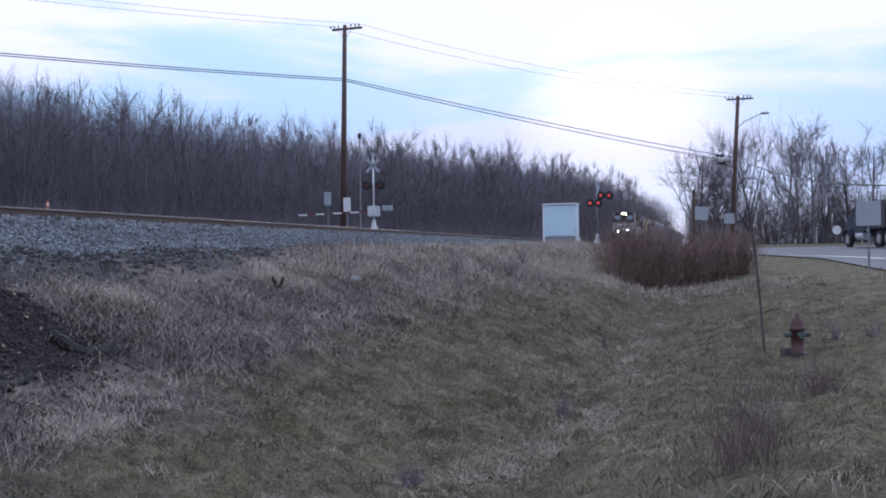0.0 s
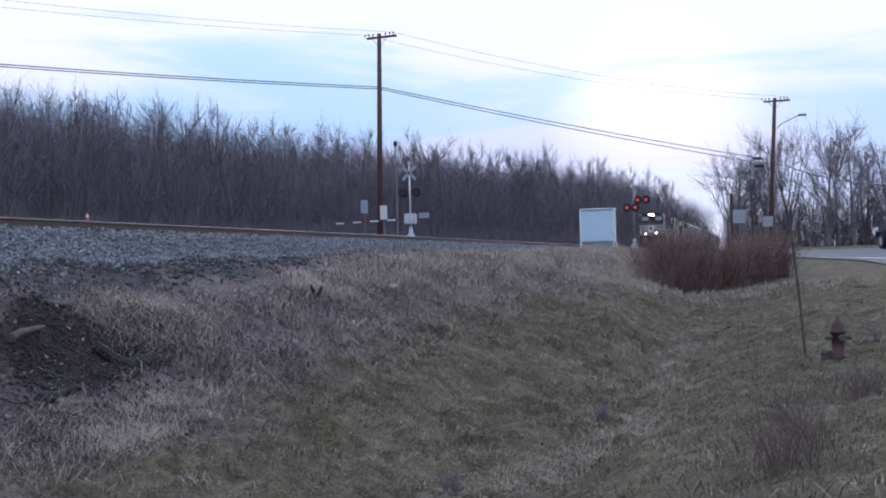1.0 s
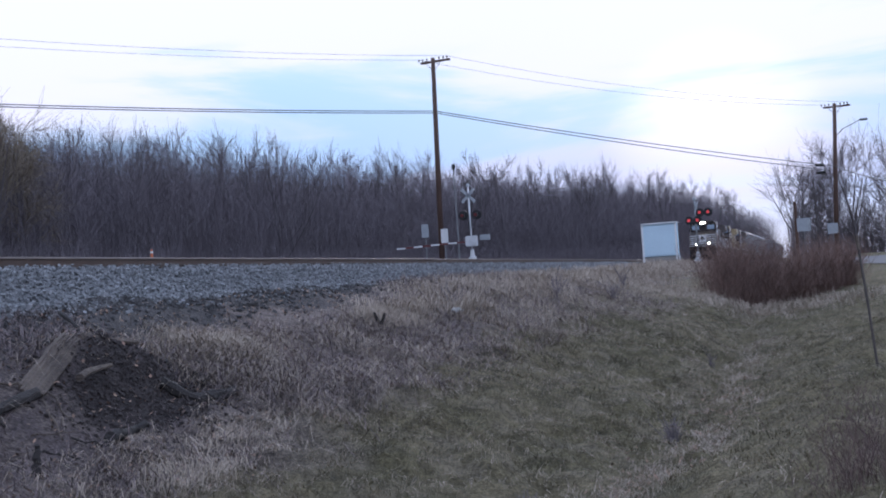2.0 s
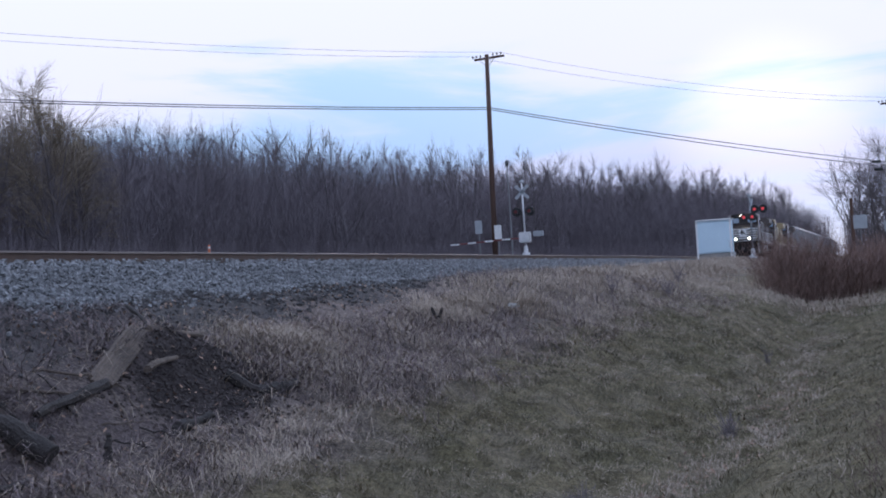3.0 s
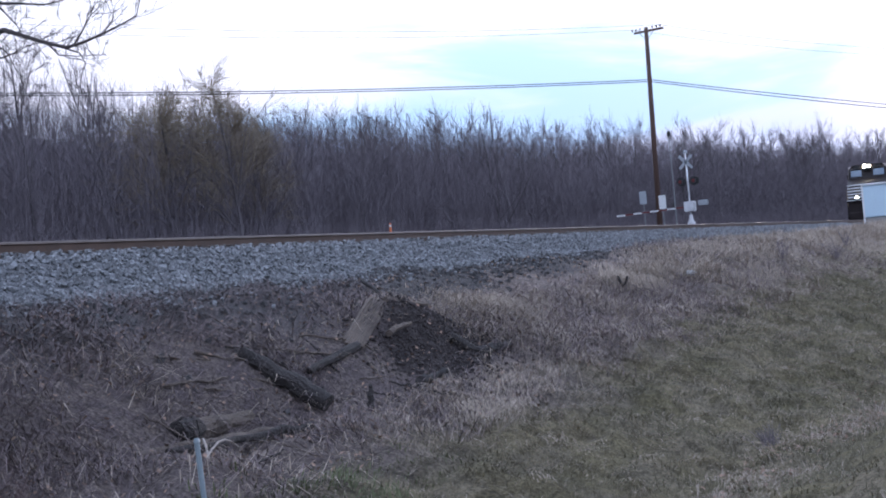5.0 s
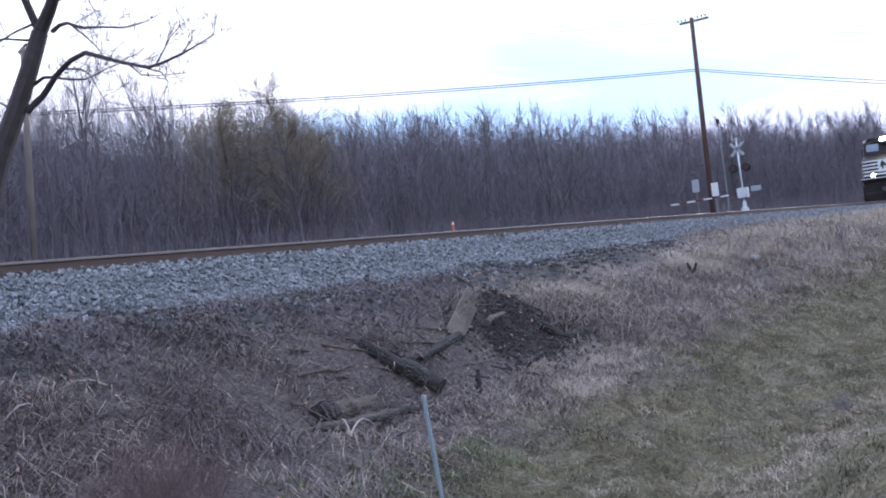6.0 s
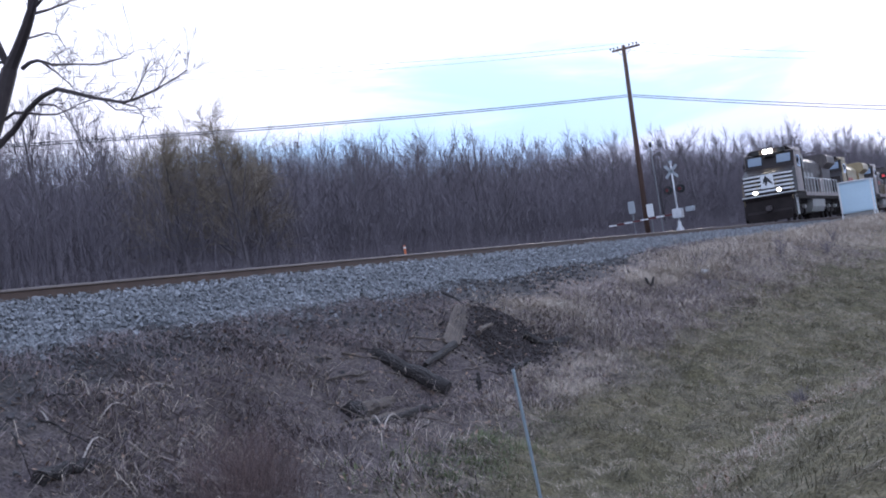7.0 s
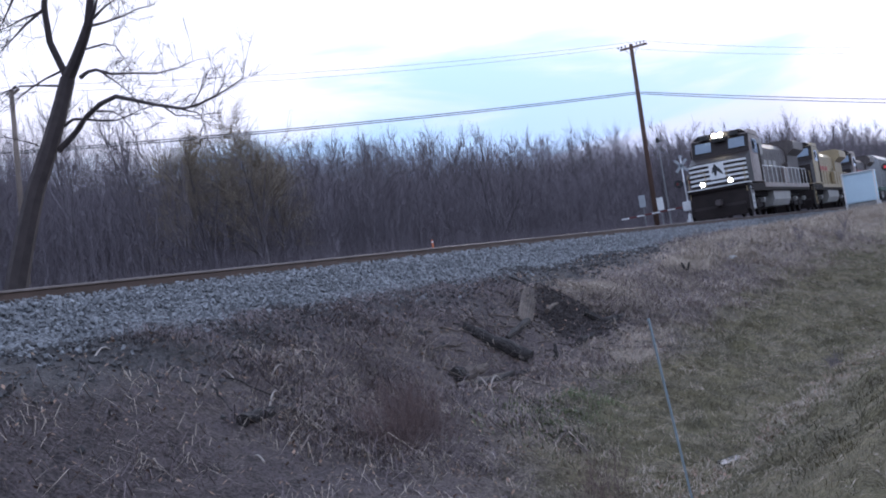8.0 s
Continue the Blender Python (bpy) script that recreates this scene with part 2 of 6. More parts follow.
def ground_material():
    """Mown winter grass, dead grass, dark soil and cinder along the ballast, by bands across the slope with ragged edges."""
    m = bpy.data.materials.new("ground_cover")
    m.use_nodes = True
    n, l = m.node_tree.nodes, m.node_tree.links
    p = n["Principled BSDF"]
    p.inputs["Roughness"].default_value = 0.95
    p.inputs["Specular IOR Level"].default_value = 0.2
    co = n.new("ShaderNodeTexCoord")
    xyz = n.new("ShaderNodeSeparateXYZ")
    l.new(co.outputs["Object"], xyz.inputs[0])

    def tex(scale, detail=5):
        t = n.new("ShaderNodeTexNoise")
        t.inputs["Scale"].default_value, t.inputs["Detail"].default_value = scale, detail
        l.new(co.outputs["Object"], t.inputs["Vector"])
        return t.outputs["Fac"]

    def math_node(op, a, b):
        k = n.new("ShaderNodeMath")
        k.operation = op
        for i, v in enumerate((a, b)):
            if isinstance(v, (int, float)):
                k.inputs[i].default_value = v
            else:
                l.new(v, k.inputs[i])
        return k.outputs[0]

    def blend(fac, c1, c2):
        k = n.new("ShaderNodeMixRGB")
        l.new(fac, k.inputs["Fac"])
        l.new(c1, k.inputs["Color1"])
        l.new(c2, k.inputs["Color2"])
        return k.outputs[0]

    def step(v, lo, hi):
        k = n.new("ShaderNodeMapRange")
        k.interpolation_type = "SMOOTHSTEP"
        k.inputs["From Min"].default_value, k.inputs["From Max"].default_value = lo, hi
        l.new(v, k.inputs["Value"])
        return k.outputs[0]

    def shade(fac, a, b, lo=0.35, hi=0.65):
        r = ramp(n, [(lo, a), (hi, b)])
        l.new(fac, r.inputs["Fac"])
        return r.outputs[0]

    fine, mid, coarse = tex(22, 6), tex(3.5, 6), tex(0.45, 4)
    grain = math_node("ADD", math_node("MULTIPLY", fine, 0.55), math_node("MULTIPLY", mid, 0.45))
    # low grain is darkened to paint in the shaded gaps between tussocks
    mown = shade(grain, (0.056, 0.047, 0.028), (0.20, 0.167, 0.10), 0.38, 0.62)
    lush = shade(grain, (0.05, 0.044, 0.025), (0.17, 0.145, 0.082), 0.38, 0.62)
    straw = shade(grain, (0.10, 0.085, 0.062), (0.27, 0.225, 0.17), 0.38, 0.62)
    dead = shade(grain, (0.066, 0.053, 0.051), (0.235, 0.19, 0.168), 0.38, 0.62)
    soil = shade(grain, (0.028, 0.023, 0.024), (0.115, 0.092, 0.092), 0.38, 0.62)
    cinder = shade(grain, (0.035, 0.032, 0.032), (0.115, 0.105, 0.103), 0.38, 0.62)
    wander = math_node("MULTIPLY", math_node("SUBTRACT", coarse, 0.5), 3.0)
    y = math_node("ADD", xyz.outputs["Y"], wander)
    # the edge between mown grass and dead growth drifts towards the road along x
    edge = math_node("ADD", y, math_node("MULTIPLY", math_node("SUBTRACT", xyz.outputs["X"], 12.0), 0.02))
    edge = math_node("ADD", edge, math_node("MULTIPLY", math_node("SUBTRACT", 1.0, step(xyz.outputs["X"], 3.5, 8.5)), 1.5))
    c = blend(step(coarse, 0.45, 0.6), mown, lush)
    c = blend(math_node("MULTIPLY", step(tex(1.3, 5), 0.5, 0.62), 0.45), c, straw)
    c = blend(step(edge, 5.6, 7.4), c, dead)
    near = math_node("MULTIPLY", step(edge, 6.0, 8.2), math_node("SUBTRACT", 1.0, step(xyz.outputs["X"], 16.0, 20.0)))
    c = blend(math_node("MULTIPLY", near, step(mid, 0.4, 0.6)), c, soil)
    c = blend(math_node("MULTIPLY", math_node("MULTIPLY", step(edge, 6.6, 8.0), math_node("SUBTRACT", 1.0, step(xyz.outputs["X"], 1.0, 3.6))), 0.85), c, soil)
    band = math_node("ADD", y, math_node("MULTIPLY", step(xyz.outputs["X"], 26.0, 34.0), -2.0))
    c = blend(step(band, 9.0, 10.0), c, cinder)
    heap = math_node("ADD", math_node("POWER", math_node("DIVIDE", math_node("SUBTRACT", xyz.outputs["X"], 15.6), 1.7), 2.0), math_node("POWER", math_node("DIVIDE", math_node("SUBTRACT", xyz.outputs["Y"], 8.2), 0.75), 2.0))
    c = blend(math_node("SUBTRACT", 1.0, step(math_node("ADD", heap, math_node("MULTIPLY", mid, 0.9)), 0.9, 1.6)), c, shade(grain, (0.025, 0.021, 0.021), (0.075, 0.062, 0.06)))
    chips = shade(tex(26, 3), (0.09, 0.091, 0.095), (0.27, 0.274, 0.284), 0.36, 0.64)
    under = math_node("ADD", xyz.outputs["Y"], math_node("MULTIPLY", math_node("SUBTRACT", mid, 0.5), 0.9))
    c = blend(math_node("MULTIPLY", step(under, 10.95, 11.2), math_node("SUBTRACT", 1.0, step(under, 15.4, 16.0))), c, chips)
    l.new(c, p.inputs["Base Color"])
    bp = n.new("ShaderNodeBump")
    bp.inputs["Strength"].default_value, bp.inputs["Distance"].default_value = 0.9, 0.14
    l.new(grain, bp.inputs["Height"])
    l.new(bp.outputs[0], p.inputs["Normal"])
    return m


M_GROUND = ground_material()


# ---- building helpers ----
def mesh_from(name, verts, faces, material, smooth=False):
    me = bpy.data.meshes.new(name)
    me.from_pydata([tuple(v) for v in verts], [], faces)
    me.materials.append(material)
    if smooth:
        me.polygons.foreach_set("use_smooth", [True] * len(me.polygons))
    me.update()
    return me


class Build:
    """Collects boxes, tubes and lathes into one mesh."""

    def __init__(self):
        self.v, self.f = [], []

    def add(self, verts, faces):
        k = len(self.v)
        self.v += [tuple(v) for v in verts]
        self.f += [tuple(i + k for i in f) for f in faces]
        return self

    def box(self, x0, x1, y0, y1, z0, z1, bevel=0.0, m=None):
        bm = bmesh.new()
        bmesh.ops.create_cube(bm, size=1)
        for v in bm.verts:
            v.co = ((x0 + x1) / 2 + v.co.x * (x1 - x0), (y0 + y1) / 2 + v.co.y * (y1 - y0), (z0 + z1) / 2 + v.co.z * (z1 - z0))
        if bevel:
            bmesh.ops.bevel(bm, geom=bm.edges[:], offset=bevel, segments=2, affect="EDGES")
        if m is not None:
            bm.transform(m)
        bm.verts.index_update()
        self.add([v.co[:] for v in bm.verts], [[v.index for v in f.verts] for f in bm.faces])
        bm.free()
        return self

    def tube(self, points, radii, sides=8, cap=True):
        pts = [Vector(p) for p in points]
        radii = radii if isinstance(radii, (list, tuple)) else [radii] * len(pts)
        k, up = len(self.v), None
        for i, p in enumerate(pts):
            d = (pts[min(i + 1, len(pts) - 1)] - pts[max(i - 1, 0)]).normalized()
            a = Vector((0, 0, 1)) if abs(d.z) < 0.9 else Vector((1, 0, 0))
            if up is None:
                up = d.cross(a).normalized()
            up = (up - d * up.dot(d)).normalized()
            w = d.cross(up)
            for s in range(sides):
                t = 2 * math.pi * s / sides
                self.v.append(tuple(p + radii[i] * (up * math.cos(t) + w * math.sin(t))))
        for i in range(len(pts) - 1):
            for s in range(sides):
                a, b = k + i * sides + s, k + i * sides + (s + 1) % sides
                self.f.append((a, b, b + sides, a + sides))
        if cap:
            self.f.append(tuple(k + s for s in reversed(range(sides))))
            self.f.append(tuple(k + (len(pts) - 1) * sides + s for s in range(sides)))
        return self

    def prism(self, outline, axis, lo, hi):
        """An outline of pairs drawn out along an axis."""
        def place(p, c):
            return {"x": (c, p[0], p[1]), "y": (p[0], c, p[1]), "z": (p[0], p[1], c)}[axis]
        n = len(outline)
        self.add([place(p, lo) for p in outline] + [place(p, hi) for p in outline],
                 [tuple(range(n))[::-1], tuple(range(n, 2 * n))] + [(i, (i + 1) % n, n + (i + 1) % n, n + i) for i in range(n)])
        return self

    def mesh(self, name, material, smooth=False):
        me = mesh_from(name, self.v, self.f, material, smooth)
        bm = bmesh.new()
        bm.from_mesh(me)
        bmesh.ops.recalc_face_normals(bm, faces=bm.faces[:])
        bm.to_mesh(me)
        bm.free()
        return me


def part(name, b, material, parent=None, label="", smooth=False):
    me = b.mesh(name, material, smooth) if isinstance(b, Build) else b
    ob = new(name, me)
    if parent is not None:
        ob.parent = parent
    if label:
        ob["label"] = label
    return ob


def thing(name, label, category, m=None, group="", kind=""):
    ob = new(name)
    ob.empty_display_size = 0.3
    if m is not None:
        ob.matrix_basis = m
    return tagged(ob, label, category, group, kind)


# ---- ground ----
XS = [-30, 8, 13, 20, 33, 60, 85, 130]
YS = [-60, -12, -5, -2, 0, 1.2, 2.2, 3.5, 5.5, 7, 8, 9, 10.2, 11.3]
BANK = [0.8, 0.8, 0.6, 0.3, 0.1, -0.2, -0.65, -1.15, -0.68, -0.2, 0.18, 0.9, 1.45, 1.75]
ZS = [BANK, BANK,
      [0.8, 0.8, 0.4, 0.05, -0.15, -0.5, -0.95, -1.05, -0.6, -0.22, 0.13, 0.8, 1.42, 1.75],
      [0.8, 0.8, 0.2, -0.2, -0.45, -0.85, -1.1, -0.8, -0.15, 0.33, 0.68, 1.05, 1.5, 1.75],
      [0.9, 0.9, 0.4, 0, -0.2, -0.5, -0.6, 0.2, 0.7, 1.25, 1.5, 1.65, 1.75, 1.8],
      [1.2, 1.2, 1.1, 1.0, 0.9, 0.9, 0.95, 1.1, 1.4, 1.6, 1.75, 1.85, 1.9, 1.95],
      [1.5, 1.45, 1.4, 1.4, 1.4, 1.4, 1.5, 1.6, 1.8, 2.0, 2.1, 2.15, 2.2, 2.2],
      [2.0] * 14]
RAIL_Y, RAIL_Z, GAUGE = 12.87, 2.565, 1.505
TRACK_Y = RAIL_Y + 0.7525
BALLAST = [(11.25, 1.72), (12.05, 2.22), (12.35, 2.33), (TRACK_Y, 2.36), (14.9, 2.33), (15.9, 1.8), (20, 2.3), (26, 2.9), (60, 3.2), (400, 4.0)]


def lay(x, y, rough=True):
    """The height of the ground."""
    if y <= 11.3:
        z = float(np.interp(x, XS, [np.interp(y, YS, row) for row in ZS]))
    else:
        z = float(np.interp(y, [b[0] for b in BALLAST], [b[1] for b in BALLAST]))
    if x > 60 and y > 15.9:
        z += 0.35 * min(1, (x - 60) / 12)
    # spoil heap round the old stump
    d = ((x - 15.5) / 1.25) ** 2 + ((y - 8.85) / 0.55) ** 2
    z += 0.42 * math.exp(-d * 1.1)
    # hollow where the logs lie
    z -= 0.2 * math.exp(-((x - 6.5) / 0.55) ** 2 - ((y - 3.65) / 0.35) ** 2)
    z -= 0.26 * math.exp(-((x - 9.6) / 1.7) ** 2 - ((y - 8.0) / 0.5) ** 2)
    if rough and -8 < y < 11.6 and x < 50:
        fade = min(1.0, (50 - x) / 10)
        k = fade * (0.6 if y < 5 else 1.0)
        if y < 7.5:
            z += fade * (0.24 * (abs(noise.noise((x * 0.9, y * 1.7, 5.5))) - 0.2) + 0.12 * (abs(noise.noise((x * 2.1, y * 3.6, 8.5))) - 0.2))
        z += k * (0.09 * noise.noise((x * 0.8, y * 0.8, 3.1)) + 0.05 * noise.noise((x * 2.3, y * 2.3, 7.7)) + 0.03 * noise.noise((x * 5.1, y * 5.1, 1.7)))
    return z


def build_ground():
    xs = sorted({*np.arange(-40, 2, 1.0), *np.arange(2, 34, 0.2), *np.arange(34, 60, 0.6), *np.arange(60, 140, 4.0), *np.arange(140, 420, 20.0), 600, 1000, 2000, 3500, -80, -300, -1500})
    ys = sorted({*np.arange(-3, 12.4, 0.15), *np.arange(-20, -3, 1.0), TRACK_Y, 14.9, 15.9, 18, 20, 23, 26, 35, 60, 120, 300, 900, 2500, -30, -60, -150, -500, -2500})
    verts = [(x, y, lay(x, y)) for x in xs for y in ys]
    n = len(ys)
    faces = [(i * n + j, (i + 1) * n + j, (i + 1) * n + j + 1, i * n + j + 1) for i in range(len(xs) - 1) for j in range(n - 1)]
    ob = new("ground", mesh_from("ground", verts, faces, M_GROUND, True))
    tagged(ob, "sloping winter grass verge with a shallow ditch beside the railway", "ground", kind="structure")


build_ground()


# ---- railway track ----
def build_track():
    track = thing("railway_track", "single railway track of rusty rails on grey stone ballast", "railway track", kind="structure")
    web = [(-0.07, 0), (0.07, 0), (0.07, 0.012), (0.012, 0.03), (0.012, 0.125), (0.036, 0.14), (-0.036, 0.14), (-0.012, 0.125), (-0.012, 0.03), (-0.07, 0.012)]
    head = [(-0.037, 0.14), (0.037, 0.14), (0.037, 0.168), (0.030, 0.175), (-0.030, 0.175), (-0.037, 0.168)]
    for y in (RAIL_Y, RAIL_Y + GAUGE):
        r = part("rail", Build().prism([(y + a, RAIL_Z - 0.175 + b) for a, b in web], "x", -60, 900), M_RAIL, track, "rusty steel rail")
        part("railhead", Build().prism([(y + a, RAIL_Z - 0.175 + b) for a, b in head], "x", -60, 900), M_RAILTOP, r, "polished running surface")
    tie = Build().box(-0.115, 0.115, -1.3, 1.3, -0.18, 0.0, 0.012).mesh("tie", M_TIE)
    for i in range(290):
        ob = part("tie", tie, None, track)
        x = -14 + i * 0.53
        ob.matrix_basis = pose(x + random.uniform(-0.02, 0.02), TRACK_Y + random.uniform(-0.03, 0.03), RAIL_Z - 0.172, 0, 0, random.uniform(-1, 1))


def scatter_stones(name, label, spots, material, low, high, parent=None):
    """Angular broken stones, joined into one mesh."""
    corner = np.array([(-1, -1, -1), (1, -1, -1), (1, 1, -1), (-1, 1, -1), (-1, -1, 1), (1, -1, 1), (1, 1, 1), (-1, 1, 1)], float) * 0.5
    quads = np.array([(0, 3, 2, 1), (4, 5, 6, 7), (0, 1, 5, 4), (1, 2, 6, 5), (2, 3, 7, 6), (3, 0, 4, 7)])
    rng = np.random.default_rng(5)
    n = len(spots)
    size = rng.uniform(low, high, (n, 1, 1)) * rng.uniform(0.6, 1.3, (n, 1, 3))
    v = (corner[None] * rng.uniform(0.55, 1.15, (n, 8, 3))) * size
    q = rng.normal(size=(n, 4))
    q /= np.linalg.norm(q, axis=1)[:, None]
    w, x, y, z = q.T
    rot = np.stack([1 - 2 * (y * y + z * z), 2 * (x * y - z * w), 2 * (x * z + y * w), 2 * (x * y + z * w), 1 - 2 * (x * x + z * z), 2 * (y * z - x * w),
                    2 * (x * z - y * w), 2 * (y * z + x * w), 1 - 2 * (x * x + y * y)], -1).reshape(n, 3, 3)
    v = np.einsum("nij,nkj->nki", rot, v) + np.array(spots)[:, None]
    f = (quads[None] + 8 * np.arange(n)[:, None, None]).reshape(-1, 4)
    ob = new(name, mesh_from(name, v.reshape(-1, 3).tolist(), f.tolist(), material))
    return tagged(ob, label, "ballast", kind="stuff")


def build_ballast():
    rng = random.Random(3)
    spots = []
    for i in range(46000):
        u = rng.random()
        x = -12 + 100 * u ** 1.35
        y = rng.uniform(11.0, 12.45) + (rng.gauss(0, 0.12) if rng.random() < 0.3 else 0)
        if rng.random() < 0.14:
            y = 11.15 - abs(rng.gauss(0, 0.4))
        if noise.noise((x * 0.7, y * 2, 0)) < -0.25 and y < 11.35:
            continue
        spots.append((x, y, lay(x, y, False) + rng.uniform(0.0, 0.05)))
    scatter_stones("ballast_shoulder", "pale grey crushed stone ballast sloping down from the track", spots, M_BALLAST, 0.03, 0.062)
    spots = []
    for i in range(6000):
        x = -10 + 60 * rng.random() ** 1.3
        y = 11.2 - abs(rng.gauss(0, 0.9))
        spots.append((x, y, lay(x, y) + 0.01))
    scatter_stones("spilled_ballast", "dark spilled stones scattered below the ballast", spots, M_BED, 0.03, 0.08)


def build_clods():
    rng = random.Random(19)
    spots = []
    for i in range(1800):
        x, y = rng.gauss(15.6, 0.85), rng.gauss(8.25, 0.42)
        spots.append((x, y, lay(x, y) + 0.01))
    tagged(scatter_stones("soil_clods", "dark crumbled soil clods on the spoil heap", spots, M_SOIL, 0.015, 0.05), category="soil")


build_track()
build_ballast()
build_clods()


def build_road():
    """Asphalt road that comes past the verge and turns over the crossing."""
    near = [(30, -12.0), (40, -8.2), (47, -5.25), (62, -4.1), (76, -1.9), (84, 9.6)]
    far = [(30, -30), (60, -30), (100, -30), (102, -12), (102, -3), (97, 9.6)]
    road = Build()
    rows = []
    for a, b in zip(near, far):
        rows.append([(a[0] + (b[0] - a[0]) * k / 24, a[1] + (b[1] - a[1]) * k / 24) for k in range(25)])
    v, f = [], []
    fine = []
    for r0, r1 in zip(rows, rows[1:]):
        for k in range(8):
            fine.append([(p[0] + (q[0] - p[0]) * k / 8, p[1] + (q[1] - p[1]) * k / 8) for p, q in zip(r0, r1)])
    fine.append(rows[-1])
    for r in fine:
        v += [(x, y, lay(x, y, False) + 0.05) for x, y in r]
    f = [(i * 25 + j, i * 25 + j + 1, (i + 1) * 25 + j + 1, (i + 1) * 25 + j) for i in range(len(fine) - 1) for j in range(24)]
    ob = new("road", mesh_from("road", v, f, M_ASPHALT))
    tagged(ob, "grey worn asphalt road with faded white markings", "road", kind="structure")
    for pts in ([(68, -3.6), (66, -4.4), (63, -5.0), (60, -5.6), (57, -6.4)], [(70, -3.0), (69.4, -3.2)]):
        w = 0.28
        v = [(x, y + s * w, lay(x, y, False) + 0.062) for x, y in pts for s in (-1, 1)]
        f = [(2 * i, 2 * i + 2, 2 * i + 3, 2 * i + 1) for i in range(len(pts) - 1)]
        o = new("road_marking", mesh_from("road_marking", v, f, M_LINE))
        tagged(o, "faded white painted line on the asphalt", "road marking", kind="structure")


build_road()


# ---- poles and wires ----
P1_FOOT, P1_TOP = Vector((87.5, 24.4, 2.9)), Vector((87.6, 24.1, 16.75))
P2_FOOT, P2_TOP = Vector((112.4, -0.74, 1.5)), Vector((112.5, -1.45, 13.84))
P0_FOOT, P0_TOP = Vector((51.7, 52.0, 2.9)), Vector((51.84, 50.86, 16.6))


def utility_pole(foot, top, arm_way, label, material, arm=1.1, cut=0.15):
    pole = thing("utility_pole", label, "utility pole", Matrix.Translation(foot))
    t = top - foot
    part("shaft", Build().tube([(0, 0, -0.6), t * 0.5, t], [cut * 1.15, cut * 1.05, cut * 0.8], 10), material, pole, smooth=True)
    a = Vector(arm_way).normalized() * arm
    c = t - Vector((0, 0, 0.25))
    ang = math.degrees(math.atan2(a.y, a.x))
    b = Build().box(-arm, arm, -0.06, 0.06, -0.07, 0.07, 0.01, Matrix.Translation(c) @ pose(0, -0.16, 0, 0, 0, ang))
    arm_ob = part("crossarm", b, material, pole, "wooden crossarm")
    for k in (-0.95, -0.7, -0.42, 0.42, 0.7, 0.95):
        p = c + a * k + Vector((0, 0, 0.07))
        ins = Build().tube([p, p + Vector((0, 0, 0.06)), p + Vector((0, 0, 0.10)), p + Vector((0, 0, 0.17)), p + Vector((0, 0, 0.2))], [0.02, 0.02, 0.06, 0.06, 0.03], 8)
        part("insulator", ins, M_HYDDARK, arm_ob)
    for s in (-1, 1):
        part("brace", Build().tube([c + a * 0.5 * s + Vector((0, 0, -0.06)), c - Vector((0, 0, 0.65))], 0.018, 6), M_STEELPOST, pole)
    return pole


SIDE = (P0_TOP - P1_TOP).cross(Vector((0, 0, 1))).normalized() + (P1_TOP - P2_TOP).cross(Vector((0, 0, 1))).normalized()
pole_1 = utility_pole(P1_FOOT, P1_TOP, (0.25, 1, 0), "tall brown wooden utility pole with a crossarm of insulators", M_POLE, 1.12, 0.17)
pole_2 = utility_pole(P2_FOOT, P2_TOP, (0.2, 1, 0), "brown wooden utility pole with a street light arm", M_POLE, 1.05, 0.17)
pole_0 = utility_pole(P0_FOOT, P0_TOP, (0.6, 0.8, 0), "grey wooden utility pole behind a bare tree", M_GREYPOLE, 1.1, 0.16)
# street light arm, transformer bits on the second pole
arm = part("lamp_arm", Build().tube([(0.1, -0.45, 9.6), (0.3, -1.2, 10.3), (0.9, -2.55, 10.95)], 0.035, 8), M_STEELPOST, pole_2)
part("lamp_head", Build().box(-0.16, 0.16, -0.4, 0.25, -0.09, 0.09, 0.05, Matrix.Translation((0.95, -2.75, 10.97))), M_SIGNBACK, arm, "grey cobra-head street light", True)
for z, y in ((7.6, 0.75), (7.0, 0.65)):
    part("cable_case", Build().tube([(0, y - 0.35, z), (0, y - 0.3, z), (0, y + 0.3, z), (0, y + 0.35, z)], [0.05, 0.12, 0.12, 0.05], 10), M_BLACK, pole_2, "dark splice case")


def wire(name, a, b, sag, radius, label):
    a, b = Vector(a), Vector(b)
    pts = []
    for i in range(25):
        k = i / 24
        p = a.lerp(b, k)
        p.z -= sag * 4 * k * (1 - k)
        pts.append(p)
    ob = new(name, Build().tube(pts, radius, 5).mesh(name, M_WIRE))
    return tagged(ob, label, "wire", group="overhead wires")


